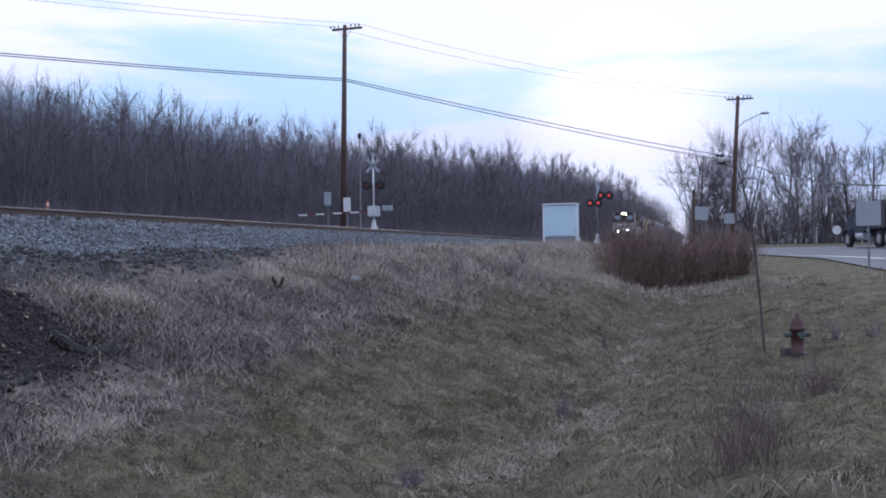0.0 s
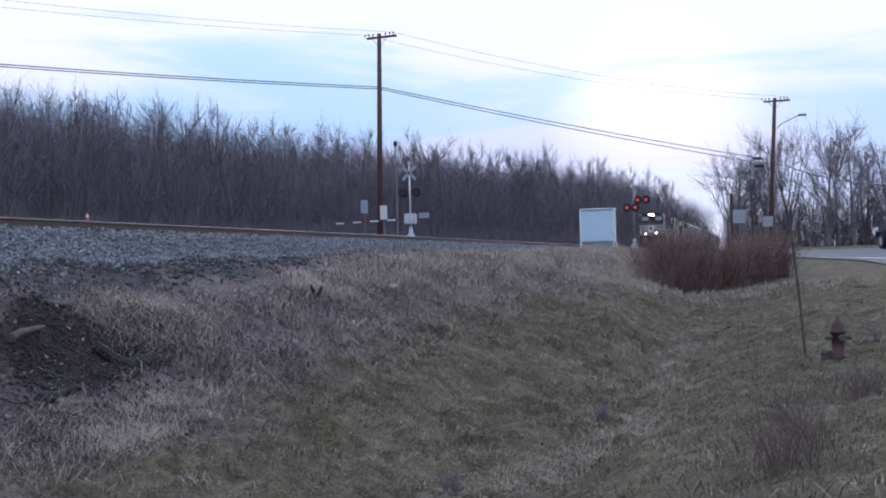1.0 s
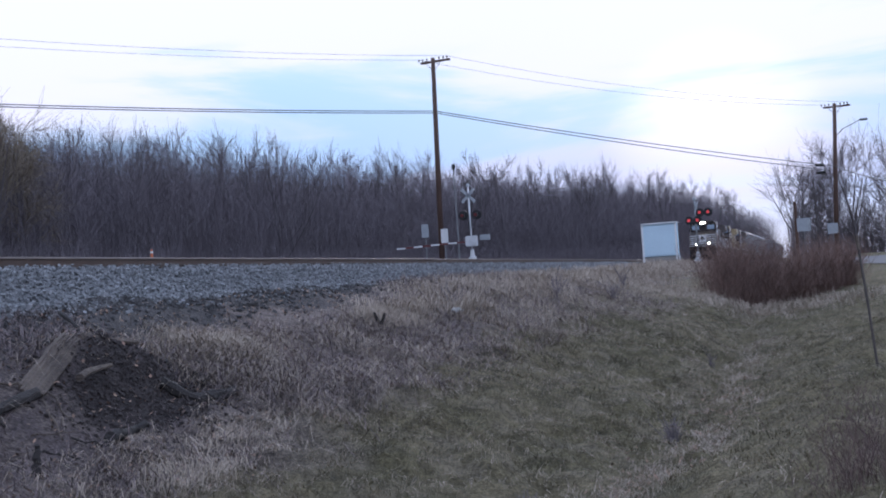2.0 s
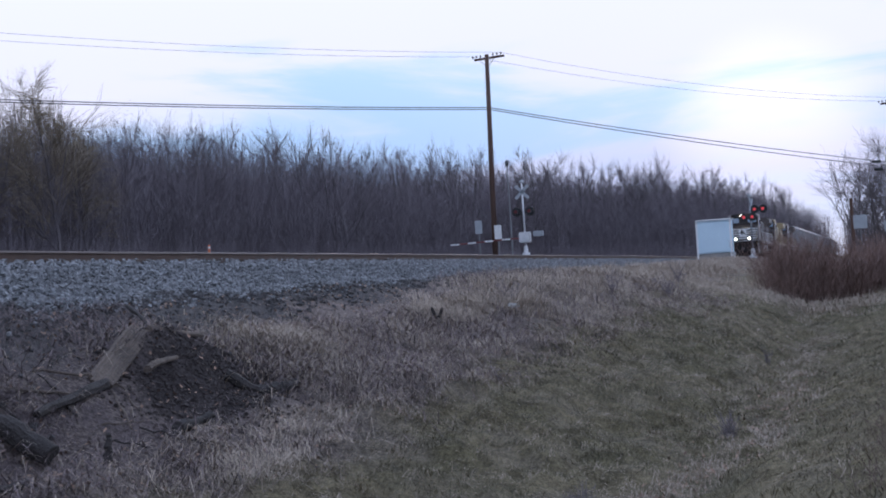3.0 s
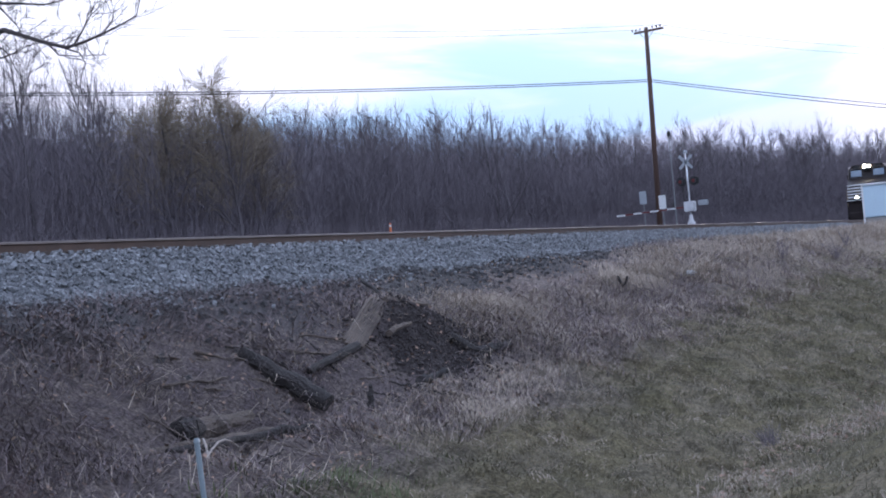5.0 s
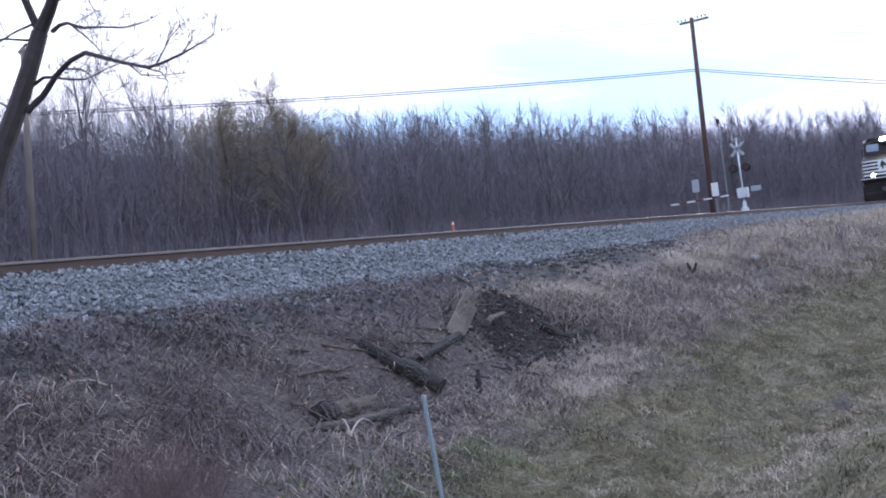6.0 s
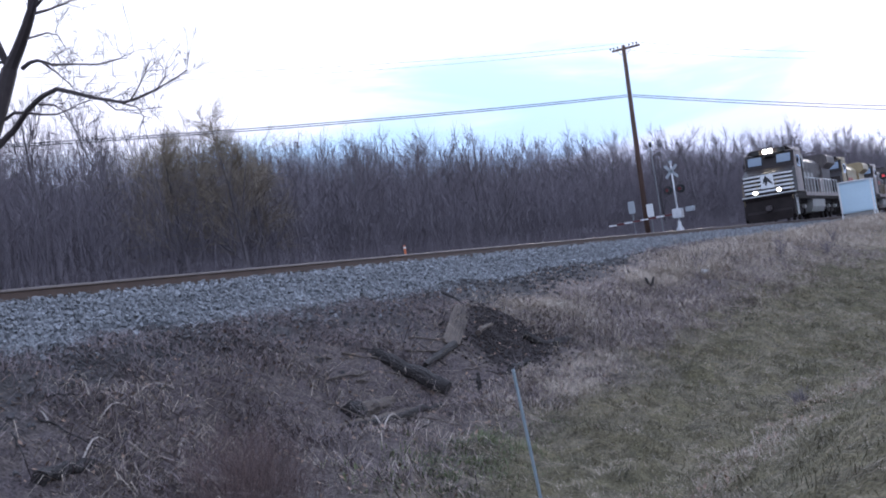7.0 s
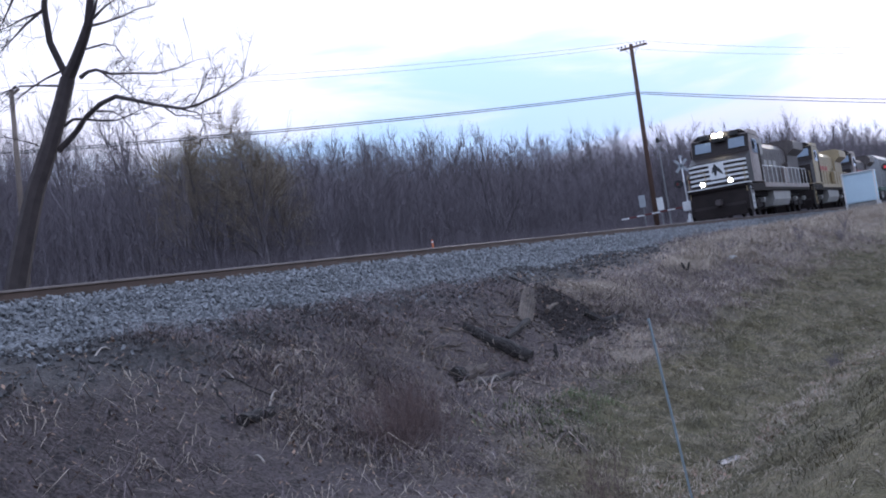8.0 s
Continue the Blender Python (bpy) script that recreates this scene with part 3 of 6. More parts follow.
def build_wires():
    w1, w2, w0 = (p.lerp(t, k) for p, t, k in ((P1_FOOT, P1_TOP, 0.745), (P2_FOOT, P2_TOP, 0.6), (P0_FOOT, P0_TOP, 0.745)))
    for dz in (0.0, -0.13):
        wire("overhead_cable", w1 + Vector((0, 0, dz)), w2 + Vector((0, 0, dz * 3)), 0.2, 0.03, "dark thick cable sagging between wooden poles")
        wire("overhead_cable", w1 + Vector((0, 0, dz)), w0 + Vector((0, 0, dz)), 0.25, 0.03, "dark thick cable sagging between wooden poles")
    wire("overhead_cable", w2, (46, -9.0, 3.6), 0.9, 0.035, "pale cable drooping from the pole towards the road")
    beyond = P0_FOOT + (P0_FOOT - P1_FOOT)
    wire("overhead_cable", w0, beyond + Vector((0, 0, 10)), 0.6, 0.028, "dark thick cable running past a bare tree")
    for k in (-0.95, 0.95):
        o = Vector((0.25, 1, 0)).normalized() * 1.1 * k
        wire("overhead_wire", P1_TOP + o, P0_TOP + o, 0.5, 0.010, "thin high overhead wire between wooden poles")
        wire("overhead_wire", P1_TOP + o, P2_TOP + o, 0.7, 0.010, "thin high overhead wire between wooden poles")
        wire("overhead_wire", P0_TOP + o, beyond + Vector((0, 0, 13.7)) + o, 0.5, 0.010, "thin high overhead wire between wooden poles")


build_wires()
# slim dark post by the road
post = thing("wooden_post", "slim dark wooden post standing beyond the bushes", "post", Matrix.Translation((111.8, 2.13, 1.6)))
part("shaft", Build().tube([(0, 0, -0.3), (0, 0, 3.5), (0, 0, 4.76)], [0.14, 0.13, 0.12], 8), M_POLE, post)
post = thing("wooden_post", "distant bare utility post behind the truck", "post", Matrix.Translation((120, -16.0, 1.6)))
part("shaft", Build().tube([(0, 0, -0.3), (0, 0, 5), (0, 0, 8.2)], [0.16, 0.15, 0.13], 8), M_GREYPOLE, post)
part("crossarm", Build().box(-0.06, 0.06, -0.8, 0.8, 7.85, 7.98), M_GREYPOLE, post)


post = thing("signal_post", "thin dark post with a small lamp behind the crossing signal", "post", Matrix.Translation((93.6, 24.8, 3.2)))
part("shaft", Build().tube([(0, 0, -0.3), (0, 0, 6.6)], [0.06, 0.045], 8), M_STEELPOST, post)
part("lamp_head", Build().tube([(0, 0, 6.55), (0, 0, 6.62), (0, 0, 6.9), (0, 0, 6.95)], [0.05, 0.13, 0.13, 0.06], 10), M_BLACK, post)


# ---- signal cabinet and crossing signals ----
def signal_cabinet():
    x, y0, y1, z0, z1 = 81.0, 8.36, 10.3, 2.06, 4.46
    box = thing("signal_cabinet", "white painted steel railway signal cabinet on short legs", "signal cabinet", Matrix.Translation((x, (y0 + y1) / 2, z0)))
    h, w, d = z1 - z0, (y1 - y0) / 2, 0.75
    part("body", Build().box(0, 2 * d, -w, w, 0.42, h - 0.08, 0.03), M_BOX, box)
    part("roof", Build().box(-0.1, 2 * d + 0.1, -w - 0.05, w + 0.05, h - 0.08, h, 0.025), M_BOXTRIM, box, "bright white flat roof")
    for s in (-1, 1):
        part("corner_trim", Build().box(-0.03, 0.05, s * w - 0.05, s * w + 0.05, 0.0, h - 0.08, 0.01), M_BOXTRIM, box, "white corner post")
        part("leg", Build().box(2 * d - 0.12, 2 * d, s * w - 0.06, s * w + 0.06, 0.0, 0.42), M_BOXTRIM, box)
    part("base", Build().box(0.06, 2 * d - 0.1, -w + 0.1, w - 0.1, -0.15, 0.41, 0.02), M_CONC, box, "grey concrete base")
    part("door", Build().box(-0.022, 0.0, -w * 0.85, w * 0.85, 0.5, h - 0.2, 0.008), M_BOX, box)


signal_cabinet()
M_GATERED = mat("faded_dark_red_band", (0.2, 0.05, 0.05), (0.13, 0.035, 0.035), 5, 0.6)
LAMP_ON, LAMP_OFF = glow_mat("red_signal_lamp_lit", (1.0, 0.08, 0.08), 0.12), mat("red_lens_dark", (0.16, 0.02, 0.02), None, 5, 0.3)


def crossing_signal(m, label, gate, lit, height, buck=0):
    s = thing("crossing_signal", label, "crossing signal", m, "crossing signals")
    part("mast", Build().tube([(0, 0, 0), (0, 0, height)], 0.05, 10), M_SILVER if gate else M_STEELPOST, s, smooth=True)
    part("base", Build().tube([(0, 0, -0.35), (0, 0, 0.05), (0, 0, 0.06), (0, 0, 0.4), (0, 0, 0.45)], [0.24, 0.22, 0.14, 0.1, 0.06], 10), M_SILVER, s)
    # white boards take the grey sign-back colour to stand in for backlit shade
    for a in (45, -45):
        part("crossbuck", Build().box(-0.1, -0.07, -0.52, 0.52, -0.085, 0.085, 0.005, pose(0, 0, height - 0.5, 0, 0, buck) @ pose(0, 0, 0, a)), M_SIGNBACK, s, "pale crossbuck board")
    half = 0.38 if gate else 0.25
    for by, bz in ((0.0, 2.35),) if gate else ((0.14, 2.35), (-0.52, 2.8)):
        bar = part("lamp_bar", Build().tube([(0, by - half, bz), (0, by + half, bz), (0, 0, bz - 0.1)], 0.03, 8), M_BLACK, s)
        for k, y in enumerate((by - half, by + half)):
            for face in (-1, 1):
                x = face * 0.12
                disc = Build().tube([(x, y, bz), (x + face * 0.015, y, bz)], 0.25, 20)
                head = part("lamp_head", disc.tube([(x, y, bz), (x + face * 0.16, y, bz)], [0.12, 0.13], 14), M_BLACK, bar, "black round signal head")
                part("lens", Build().tube([(x + face * 0.155, y, bz), (x + face * 0.165, y, bz)], 0.095, 14), LAMP_ON if lit[k] and face == -1 else LAMP_OFF, head)
    part("bell", Build().tube([(0, 0, height), (0, 0, height + 0.1), (0, 0, height + 0.16)], [0.12, 0.12, 0.05], 10), M_SIGNBACK, s)
    if gate:
        case = part("gate_case", Build().box(-0.28, 0.28, -0.3, 0.3, 0.62, 1.2, 0.04), M_SILVER, s, "silver gate motor case")
        w = part("counterweight", Build().box(-0.12, 0.12, -1.05, -0.5, 0.92, 1.22, 0.02), M_SIGNBACK, s)
        n = 8
        for i in range(n):
            a, b = 0.35 + i * 0.5, 0.35 + (i + 1) * 0.5
            part("gate_arm", Build().box(-0.02, 0.02, a, b, 0.86 - a * 0.03, 0.94 - a * 0.03), M_WHITE if i % 2 else M_GATERED, case)
    return s


crossing_signal(pose(74.2, 18.9, 3.1), "silver crossing signal with crossbuck and lowered striped gate", True, (0, 0), 3.95)
crossing_signal(pose(84.6, 7.47, 2.2), "crossing signal flashing red beside the white cabinet", False, (1, 1), 3.6, 80)


def plate_sign(m, w, h, top, label, material=M_SIGNBACK, round_plate=False):
    s = thing("road_sign", label, "road sign", m, "road signs")
    part("post", Build().box(-0.03, 0.03, -0.035, 0.035, -0.4, top - 0.05, 0.008), M_STEELPOST, s)
    if round_plate:
        part("plate", Build().tube([(-0.05, 0, top - h / 2), (-0.035, 0, top - h / 2)], h / 2, 20), material, s)
    else:
        part("plate", Build().box(-0.05, -0.035, -w / 2, w / 2, top - h, top, 0.006), material, s)
    return s


plate_sign(pose(46.7, -4.7, 0.62), 0.78, 0.8, 2.45, "square grey back of a road sign on a steel post")
plate_sign(pose(114.0, -9.0, 1.7), 0.7, 0.7, 1.65, "round pale road sign by the far road edge", M_WHITE, True)
plate_sign(pose(80.6, 23.4, 3.0), 0.45, 0.8, 2.45, "small grey sign plate beyond the track")
plate_sign(pose(81.0, 22.3, 3.0), 0.45, 0.85, 2.1, "small pale sign plate beside the utility pole", M_WHITE)
plate_sign(pose(108.0, 1.5, 1.6), 1.0, 1.0, 3.3, "blue-grey sign plate behind the bushes", M_SIGNBACK)
plate_sign(pose(110.0, -0.6, 1.6), 0.8, 0.8, 2.8, "blue-grey sign plate near the utility pole", M_SIGNBACK)

marker = thing("marker_post", "small orange marker post beyond the rails", "marker post", Matrix.Translation((50.5, 26.2, 3.15)))
part("post", Build().tube([(0, 0, -0.1), (0, 0, 0.72), (0, 0, 0.76)], [0.05, 0.05, 0.02], 10), M_ORANGE, marker)
part("band", Build().tube([(0, 0, 0.6), (0, 0, 0.68)], 0.054, 10), M_WHITE, marker)


# ---- train ----
M_LOCO = mat("loco_black_enamel", (0.013, 0.009, 0.009), (0.028, 0.02, 0.019), 0.8, 0.5, fine=6, spec=0.25)
# dusty black paint, with the bright sky's sheen put into the colour
M_LOCOSIDE = mat("loco_dust_and_sheen_side", (0.36, 0.30, 0.27), (0.17, 0.135, 0.125), 0.6, 0.5, fine=5)
M_LOCOHOOD = mat("loco_brown_grey_hood", (0.13, 0.108, 0.10), (0.05, 0.04, 0.04), 0.7, 0.55, fine=6)
M_LOCOUNDER = mat("loco_underframe", (0.013, 0.010, 0.010), (0.03, 0.023, 0.022), 1.5, 0.85, spec=0.2)
M_TANK = mat("dusty_fuel_tank", (0.36, 0.35, 0.33), (0.25, 0.24, 0.23), 0.8, 0.6)
M_YELLOW = mat("faded_yellow_enamel", (0.42, 0.33, 0.19), (0.28, 0.22, 0.13), 0.8, 0.45)
# blue-grey base colour stands in for the sky reflected in the panes
M_WINDOW = mat("sky_tinted_window_glass", (0.13, 0.18, 0.25), (0.10, 0.14, 0.20), 1, 0.08, spec=1.0)
M_HOPPER = mat("grey_hopper_paint", (0.36, 0.37, 0.38), (0.26, 0.26, 0.27), 0.4, 0.6)
M_GREEN = mat("dull_green_paint", (0.12, 0.20, 0.16), (0.08, 0.14, 0.11), 0.5, 0.6)
HEADLIGHT = glow_mat("headlight_beam", (1.0, 0.88, 0.66), 60.0)
DITCH = glow_mat("ditch_light_beam", (1.0, 0.92, 0.75), 25.0)


def wheelset(parent, x, truck):
    for y in (-0.75, 0.75):
        b = Build().tube([(x, y - 0.07, 0.5), (x, y + 0.07, 0.5)], 0.5, 20).tube([(x, y - 0.1, 0.5), (x, y + 0.1, 0.5)], 0.12, 10)
        part("wheel", b, M_LOCOUNDER, truck)


def bogie(parent, x, axles, spread):
    t = Build()
    for y in (-1.02, 1.02):
        t.prism([(x - spread - 0.6, 0.55), (x - spread - 0.5, 0.85), (x + spread + 0.5, 0.85), (x + spread + 0.6, 0.55), (x + spread * 0.5, 0.38), (x - spread * 0.5, 0.38)], "y", y - 0.08, y + 0.08)
        for k in range(axles):
            ax = x - spread + 2 * spread * k / (axles - 1)
            t.box(ax - 0.17, ax + 0.17, y - 0.14, y + 0.14, 0.33, 0.68, 0.03)
    t.box(x - 0.5, x + 0.5, -0.95, 0.95, 0.6, 1.0, 0.03)
    truck = part("bogie", t, M_LOCOUNDER, parent)
    for k in range(axles):
        wheelset(parent, x - spread + 2 * spread * k / (axles - 1), truck)


def locomotive(label, hood, side, front, lights, group="diesel locomotives"):
    """A six-axle road diesel, nose towards -x, rail top at z 0."""
    L = 22.3
    loco = thing("locomotive", label, "locomotive", None, group)
    part("underframe", Build().box(0.9, L - 0.9, -1.5, 1.5, 1.22, 1.62, 0.04).box(3.2, L - 3.2, -1.1, 1.1, 1.0, 1.24), M_LOCOUNDER, loco)
    pilot = Build().prism([(0.35, 0.12), (0.1, 0.35), (0.35, 1.55), (0.95, 1.55), (0.95, 0.12)], "y", -1.48, 1.48)
    pilot.prism([(0.0, 0.12), (0.02, 0.62), (0.4, 0.95), (0.5, 0.12)], "y", -1.3, 1.3)
    part("pilot", pilot, M_LOCOUNDER, loco, "dark snow plough pilot")
    part("coupler", Build().box(-0.25, 0.4, -0.16, 0.16, 0.72, 1.02, 0.05), M_HYDDARK, loco)
    part("front_platform", Build().box(0.2, 1.3, -1.52, 1.52, 1.5, 1.64, 0.02), M_LOCOUNDER, loco)
    part("platform_edge", Build().box(0.18, 1.3, -1.53, 1.53, 1.645, 1.7, 0.01), front, loco, "thin light platform edge")
    # nose: sloped top, bevelled sides
    nose = Build()
    nose.add([(0.75, -0.95, 1.7), (0.75, 0.95, 1.7), (1.05, 1.45, 1.7), (1.05, -1.45, 1.7), (0.75, -0.95, 3.05), (0.75, 0.95, 3.05), (1.05, 1.45, 3.05), (1.05, -1.45, 3.05),
              (2.5, 1.5, 1.7), (2.5, -1.5, 1.7), (2.5, 1.5, 3.5), (2.5, -1.5, 3.5)],
             [(0, 1, 5, 4), (1, 2, 6, 5), (3, 0, 4, 7), (2, 8, 10, 6), (9, 3, 7, 11), (4, 5, 6, 10, 11, 7), (0, 3, 9, 8, 2, 1), (8, 9, 11, 10)])
    nose_ob = part("nose", nose, M_LOCO, loco)
    if front is M_WHITE:
        for z in (1.95, 2.2, 2.45, 2.7, 2.95):
            b = Build().box(0.725, 0.75, -0.95, 0.95, z - 0.055, z + 0.055)
            for s in (-1, 1):
                b.add([(0.735, s * 0.95, z - 0.055), (1.035, s * 1.465, z - 0.055), (1.035, s * 1.465, z + 0.055), (0.735, s * 0.95, z + 0.055),
                       (0.76, s * 0.95, z - 0.055), (1.06, s * 1.44, z - 0.055), (1.06, s * 1.44, z + 0.055), (0.76, s * 0.95, z + 0.055)],
                      [(0, 1, 2, 3), (4, 5, 6, 7), (0, 1, 5, 4), (2, 3, 7, 6), (1, 2, 6, 5), (0, 3, 7, 4)])
            part("stripe", b, M_WHITE, nose_ob, "white painted stripe")
        part("emblem_panel", Build().box(0.70, 0.722, -0.38, 0.38, 2.1, 3.0), M_WHITE, nose_ob, "white emblem panel")
        part("emblem", Build().prism([(-0.3, 2.3), (-0.16, 2.42), (-0.02, 2.55), (0.06, 2.28), (0.14, 2.3), (0.14, 2.52), (0.27, 2.42), (0.2, 2.7), (0.07, 2.95), (-0.02, 2.8), (-0.14, 2.68), (-0.24, 2.5)], "x", 0.685, 0.699), M_BLACK, nose_ob, "black plain emblem shape")
    cab = Build().prism([(2.3, 1.7), (2.3, 3.35), (2.75, 4.45), (3.0, 4.62), (5.1, 4.62), (5.2, 4.4), (5.2, 1.7)], "y", -1.5, 1.5)
    cab_ob = part("cab", cab, side, loco)
    part("cab_roof", Build().prism([(-1.54, 4.35), (-1.1, 4.72), (1.1, 4.72), (1.54, 4.35), (1.3, 4.3), (-1.3, 4.3)], "x", 2.75, 5.3), M_LOCO, cab_ob, "dark rounded cab roof")
    part("cab_front", Build().prism([(2.27, 3.3), (2.72, 4.42), (2.76, 4.42), (2.31, 3.3)], "y", -1.48, 1.48), M_LOCO, cab_ob)
    for s in (-1, 1):
        y0, y1 = sorted((s * 0.45, s * 1.28))
        part("windshield", Build().prism([(2.395, 3.72), (2.615, 4.27), (2.665, 4.27), (2.44, 3.72)], "y", y0, y1), M_WINDOW, cab_ob, "windshield pane with blue sky reflection in its colour")
        part("window_frame", Build().prism([(2.40, 3.67), (2.44, 3.67), (2.70, 4.32), (2.66, 4.32)], "y", y0 - 0.05, y1 + 0.05), M_LOCOUNDER, cab_ob)
        part("side_window", Build().box(3.2, 4.6, s * 1.5 - 0.02, s * 1.5 + 0.02, 3.3, 4.1, 0.01), M_WINDOW, cab_ob, "dark side window")
        part("cab_panel", Build().box(2.6, 3.0, s * 1.5 - 0.015, s * 1.5 + 0.015, 2.2, 3.9, 0.006), side, cab_ob)
        part("cab_door", Build().box(4.66, 5.14, s * 1.5 - 0.03, s * 1.5 + 0.03, 1.75, 3.9, 0.01), M_LOCOUNDER, cab_ob, "dark cab door opening")
        part("mirror", Build().box(2.9, 3.05, s * 1.62 - 0.04, s * 1.62 + 0.04, 3.5, 3.95, 0.01), M_LOCOUNDER, cab_ob)
        part("number_board", Build().box(2.5, 2.7, s * 0.75 - 0.25, s * 0.75 + 0.25, 4.42, 4.66, 0.02), M_BLACK, cab_ob)
    if lights:
        lamp = part("headlight", Build().box(2.35, 2.8, -0.3, 0.3, 4.22, 4.5, 0.04), M_BLACK, cab_ob)
        for y in (-0.15, 0.15):
            part("headlight_lens", Build().tube([(2.33, y, 4.35), (2.348, y, 4.35)], 0.125, 16), HEADLIGHT, lamp, "glaring warm headlight lens")
        for y in (-0.7, 0.7):
            d = part("ditch_light", Build().tube([(0.2, y, 1.9), (0.45, y, 1.9)], [0.14, 0.12], 14), M_BLACK, loco)
            part("ditch_lens", Build().tube([(0.185, y, 1.9), (0.198, y, 1.9)], 0.12, 14), DITCH, d, "bright ditch light lens")
    part("hood", Build().prism([(-0.92, 1.62), (-0.92, 3.9), (-0.6, 4.25), (0.6, 4.25), (0.92, 3.9), (0.92, 1.62)], "x", 5.2, 17.2), hood, loco)
    part("hood_side_panel", Build().box(5.25, 8.0, -1.02, 1.02, 1.7, 3.6, 0.03), side, loco, "lighter equipment cabinet panel")
    part("filter_box", Build().box(5.3, 7.4, -1.3, 1.3, 3.3, 4.3, 0.06), M_TANK if lights else side, loco, "pale air filter housing")
    for s in (-1, 1):
        for i in range(3):
            part("lettering_bar", Build().box(9.2 + i * 1.5, 10.2 + i * 1.5, s * 0.95 - 0.01, s * 0.95 + 0.01, 2.75, 3.15), M_TANK if lights else M_RED, loco, "plain lettering bar")
    for i in range(12):
        x = 8.4 + i * 0.72
        for s in (-1, 1):
            part("hood_door", Build().box(x, x + 0.66, s * 0.92 - 0.025, s * 0.92 + 0.025, 1.8, 3.7, 0.008), hood, loco)
    part("radiator", Build().prism([(-1.05, 1.62), (-1.05, 3.6), (-1.5, 3.95), (-1.5, 4.45), (-1.2, 4.62), (1.2, 4.62), (1.5, 4.45), (1.5, 3.95), (1.05, 3.6), (1.05, 1.62)], "x", 17.2, 21.3), hood, loco, "flared radiator section")
    part("exhaust", Build().box(10.6, 12.0, -0.4, 0.4, 4.25, 4.5, 0.04), M_LOCOUNDER, loco)
    part("dynamic_brake", Build().box(6.2, 9.2, -0.85, 0.85, 4.2, 4.6, 0.08), hood, loco)
    part("fuel_tank", Build().prism([(-1.42, 0.75), (-1.25, 0.42), (1.25, 0.42), (1.42, 0.75), (1.42, 1.22), (-1.42, 1.22)], "x", 7.9, 13.6), M_TANK, loco, "dusty grey fuel tank")
    for s in (-1, 1):
        rail = Build().tube([(5.6, s * 1.46, 2.65), (20.9, s * 1.46, 2.65)], 0.022, 6)
        for i in range(12):
            rail.tube([(5.6 + i * 1.39, s * 1.46, 1.6), (5.6 + i * 1.39, s * 1.46, 2.65)], 0.022, 6)
        part("handrail", rail, M_WHITE if lights else M_YELLOW, loco, "light tubular handrail")
        front_rail = Build().tube([(0.3, s * 1.42, 0.5), (0.3, s * 1.42, 2.55), (0.3, s * 0.55, 2.55), (0.3, s * 0.55, 1.7)], 0.022, 6)
        part("front_handrail", front_rail, M_YELLOW, loco, "yellow grab rail")
        walk_sill = Build().box(5.2, 21.2, s * 1.5 - 0.02, s * 1.5 + 0.02, 1.42, 1.66)
        part("walkway_edge", walk_sill, side, loco, "light-toned dusty walkway edge")
        for q, (x0, x1, z0, z1) in enumerate(((5.5, 6.6, 1.75, 2.9), (6.8, 7.8, 1.75, 2.5), (14.2, 15.6, 1.75, 2.7), (15.8, 17.0, 1.75, 3.1))):
            part("equipment_locker", Build().box(x0, x1, s * 1.12 - 0.1, s * 1.12 + 0.1, z0, z1, 0.02), hood if q % 2 else side, loco)
        steps = Build()
        for k in range(4):
            steps.box(0.95, 1.55, s * 1.36 - 0.14, s * 1.36 + 0.14, 0.35 + k * 0.33, 0.39 + k * 0.33)
        steps.box(0.92, 0.96, s * 1.36 - 0.14, s * 1.36 + 0.14, 0.3, 1.6).box(1.54, 1.58, s * 1.36 - 0.14, s * 1.36 + 0.14, 0.3, 1.6)
        part("steps", steps, M_WHITE if lights else M_YELLOW, loco, "light step treads")
    for x in (4.0, L - 4.0):
        bogie(loco, x, 3, 2.05)
    for x in (2.2, 5.6, L - 5.6, L - 2.2):
        for s in (-1, 1):
            part("brake_cylinder", Build().tube([(x - 0.25, s * 1.18, 0.78), (x + 0.25, s * 1.18, 0.78)], [0.13, 0.13], 10), M_TANK, loco, "dusty brake cylinder")
    # everything above the walkway sits a little lower than full loading gauge
    for ob in (c for c in [*loco.children, *(g for k in loco.children for g in k.children)]):
        for v in ob.data.vertices:
            if v.co.z > 1.75:
                v.co.z = 1.75 + (v.co.z - 1.75) * 0.93
    return loco


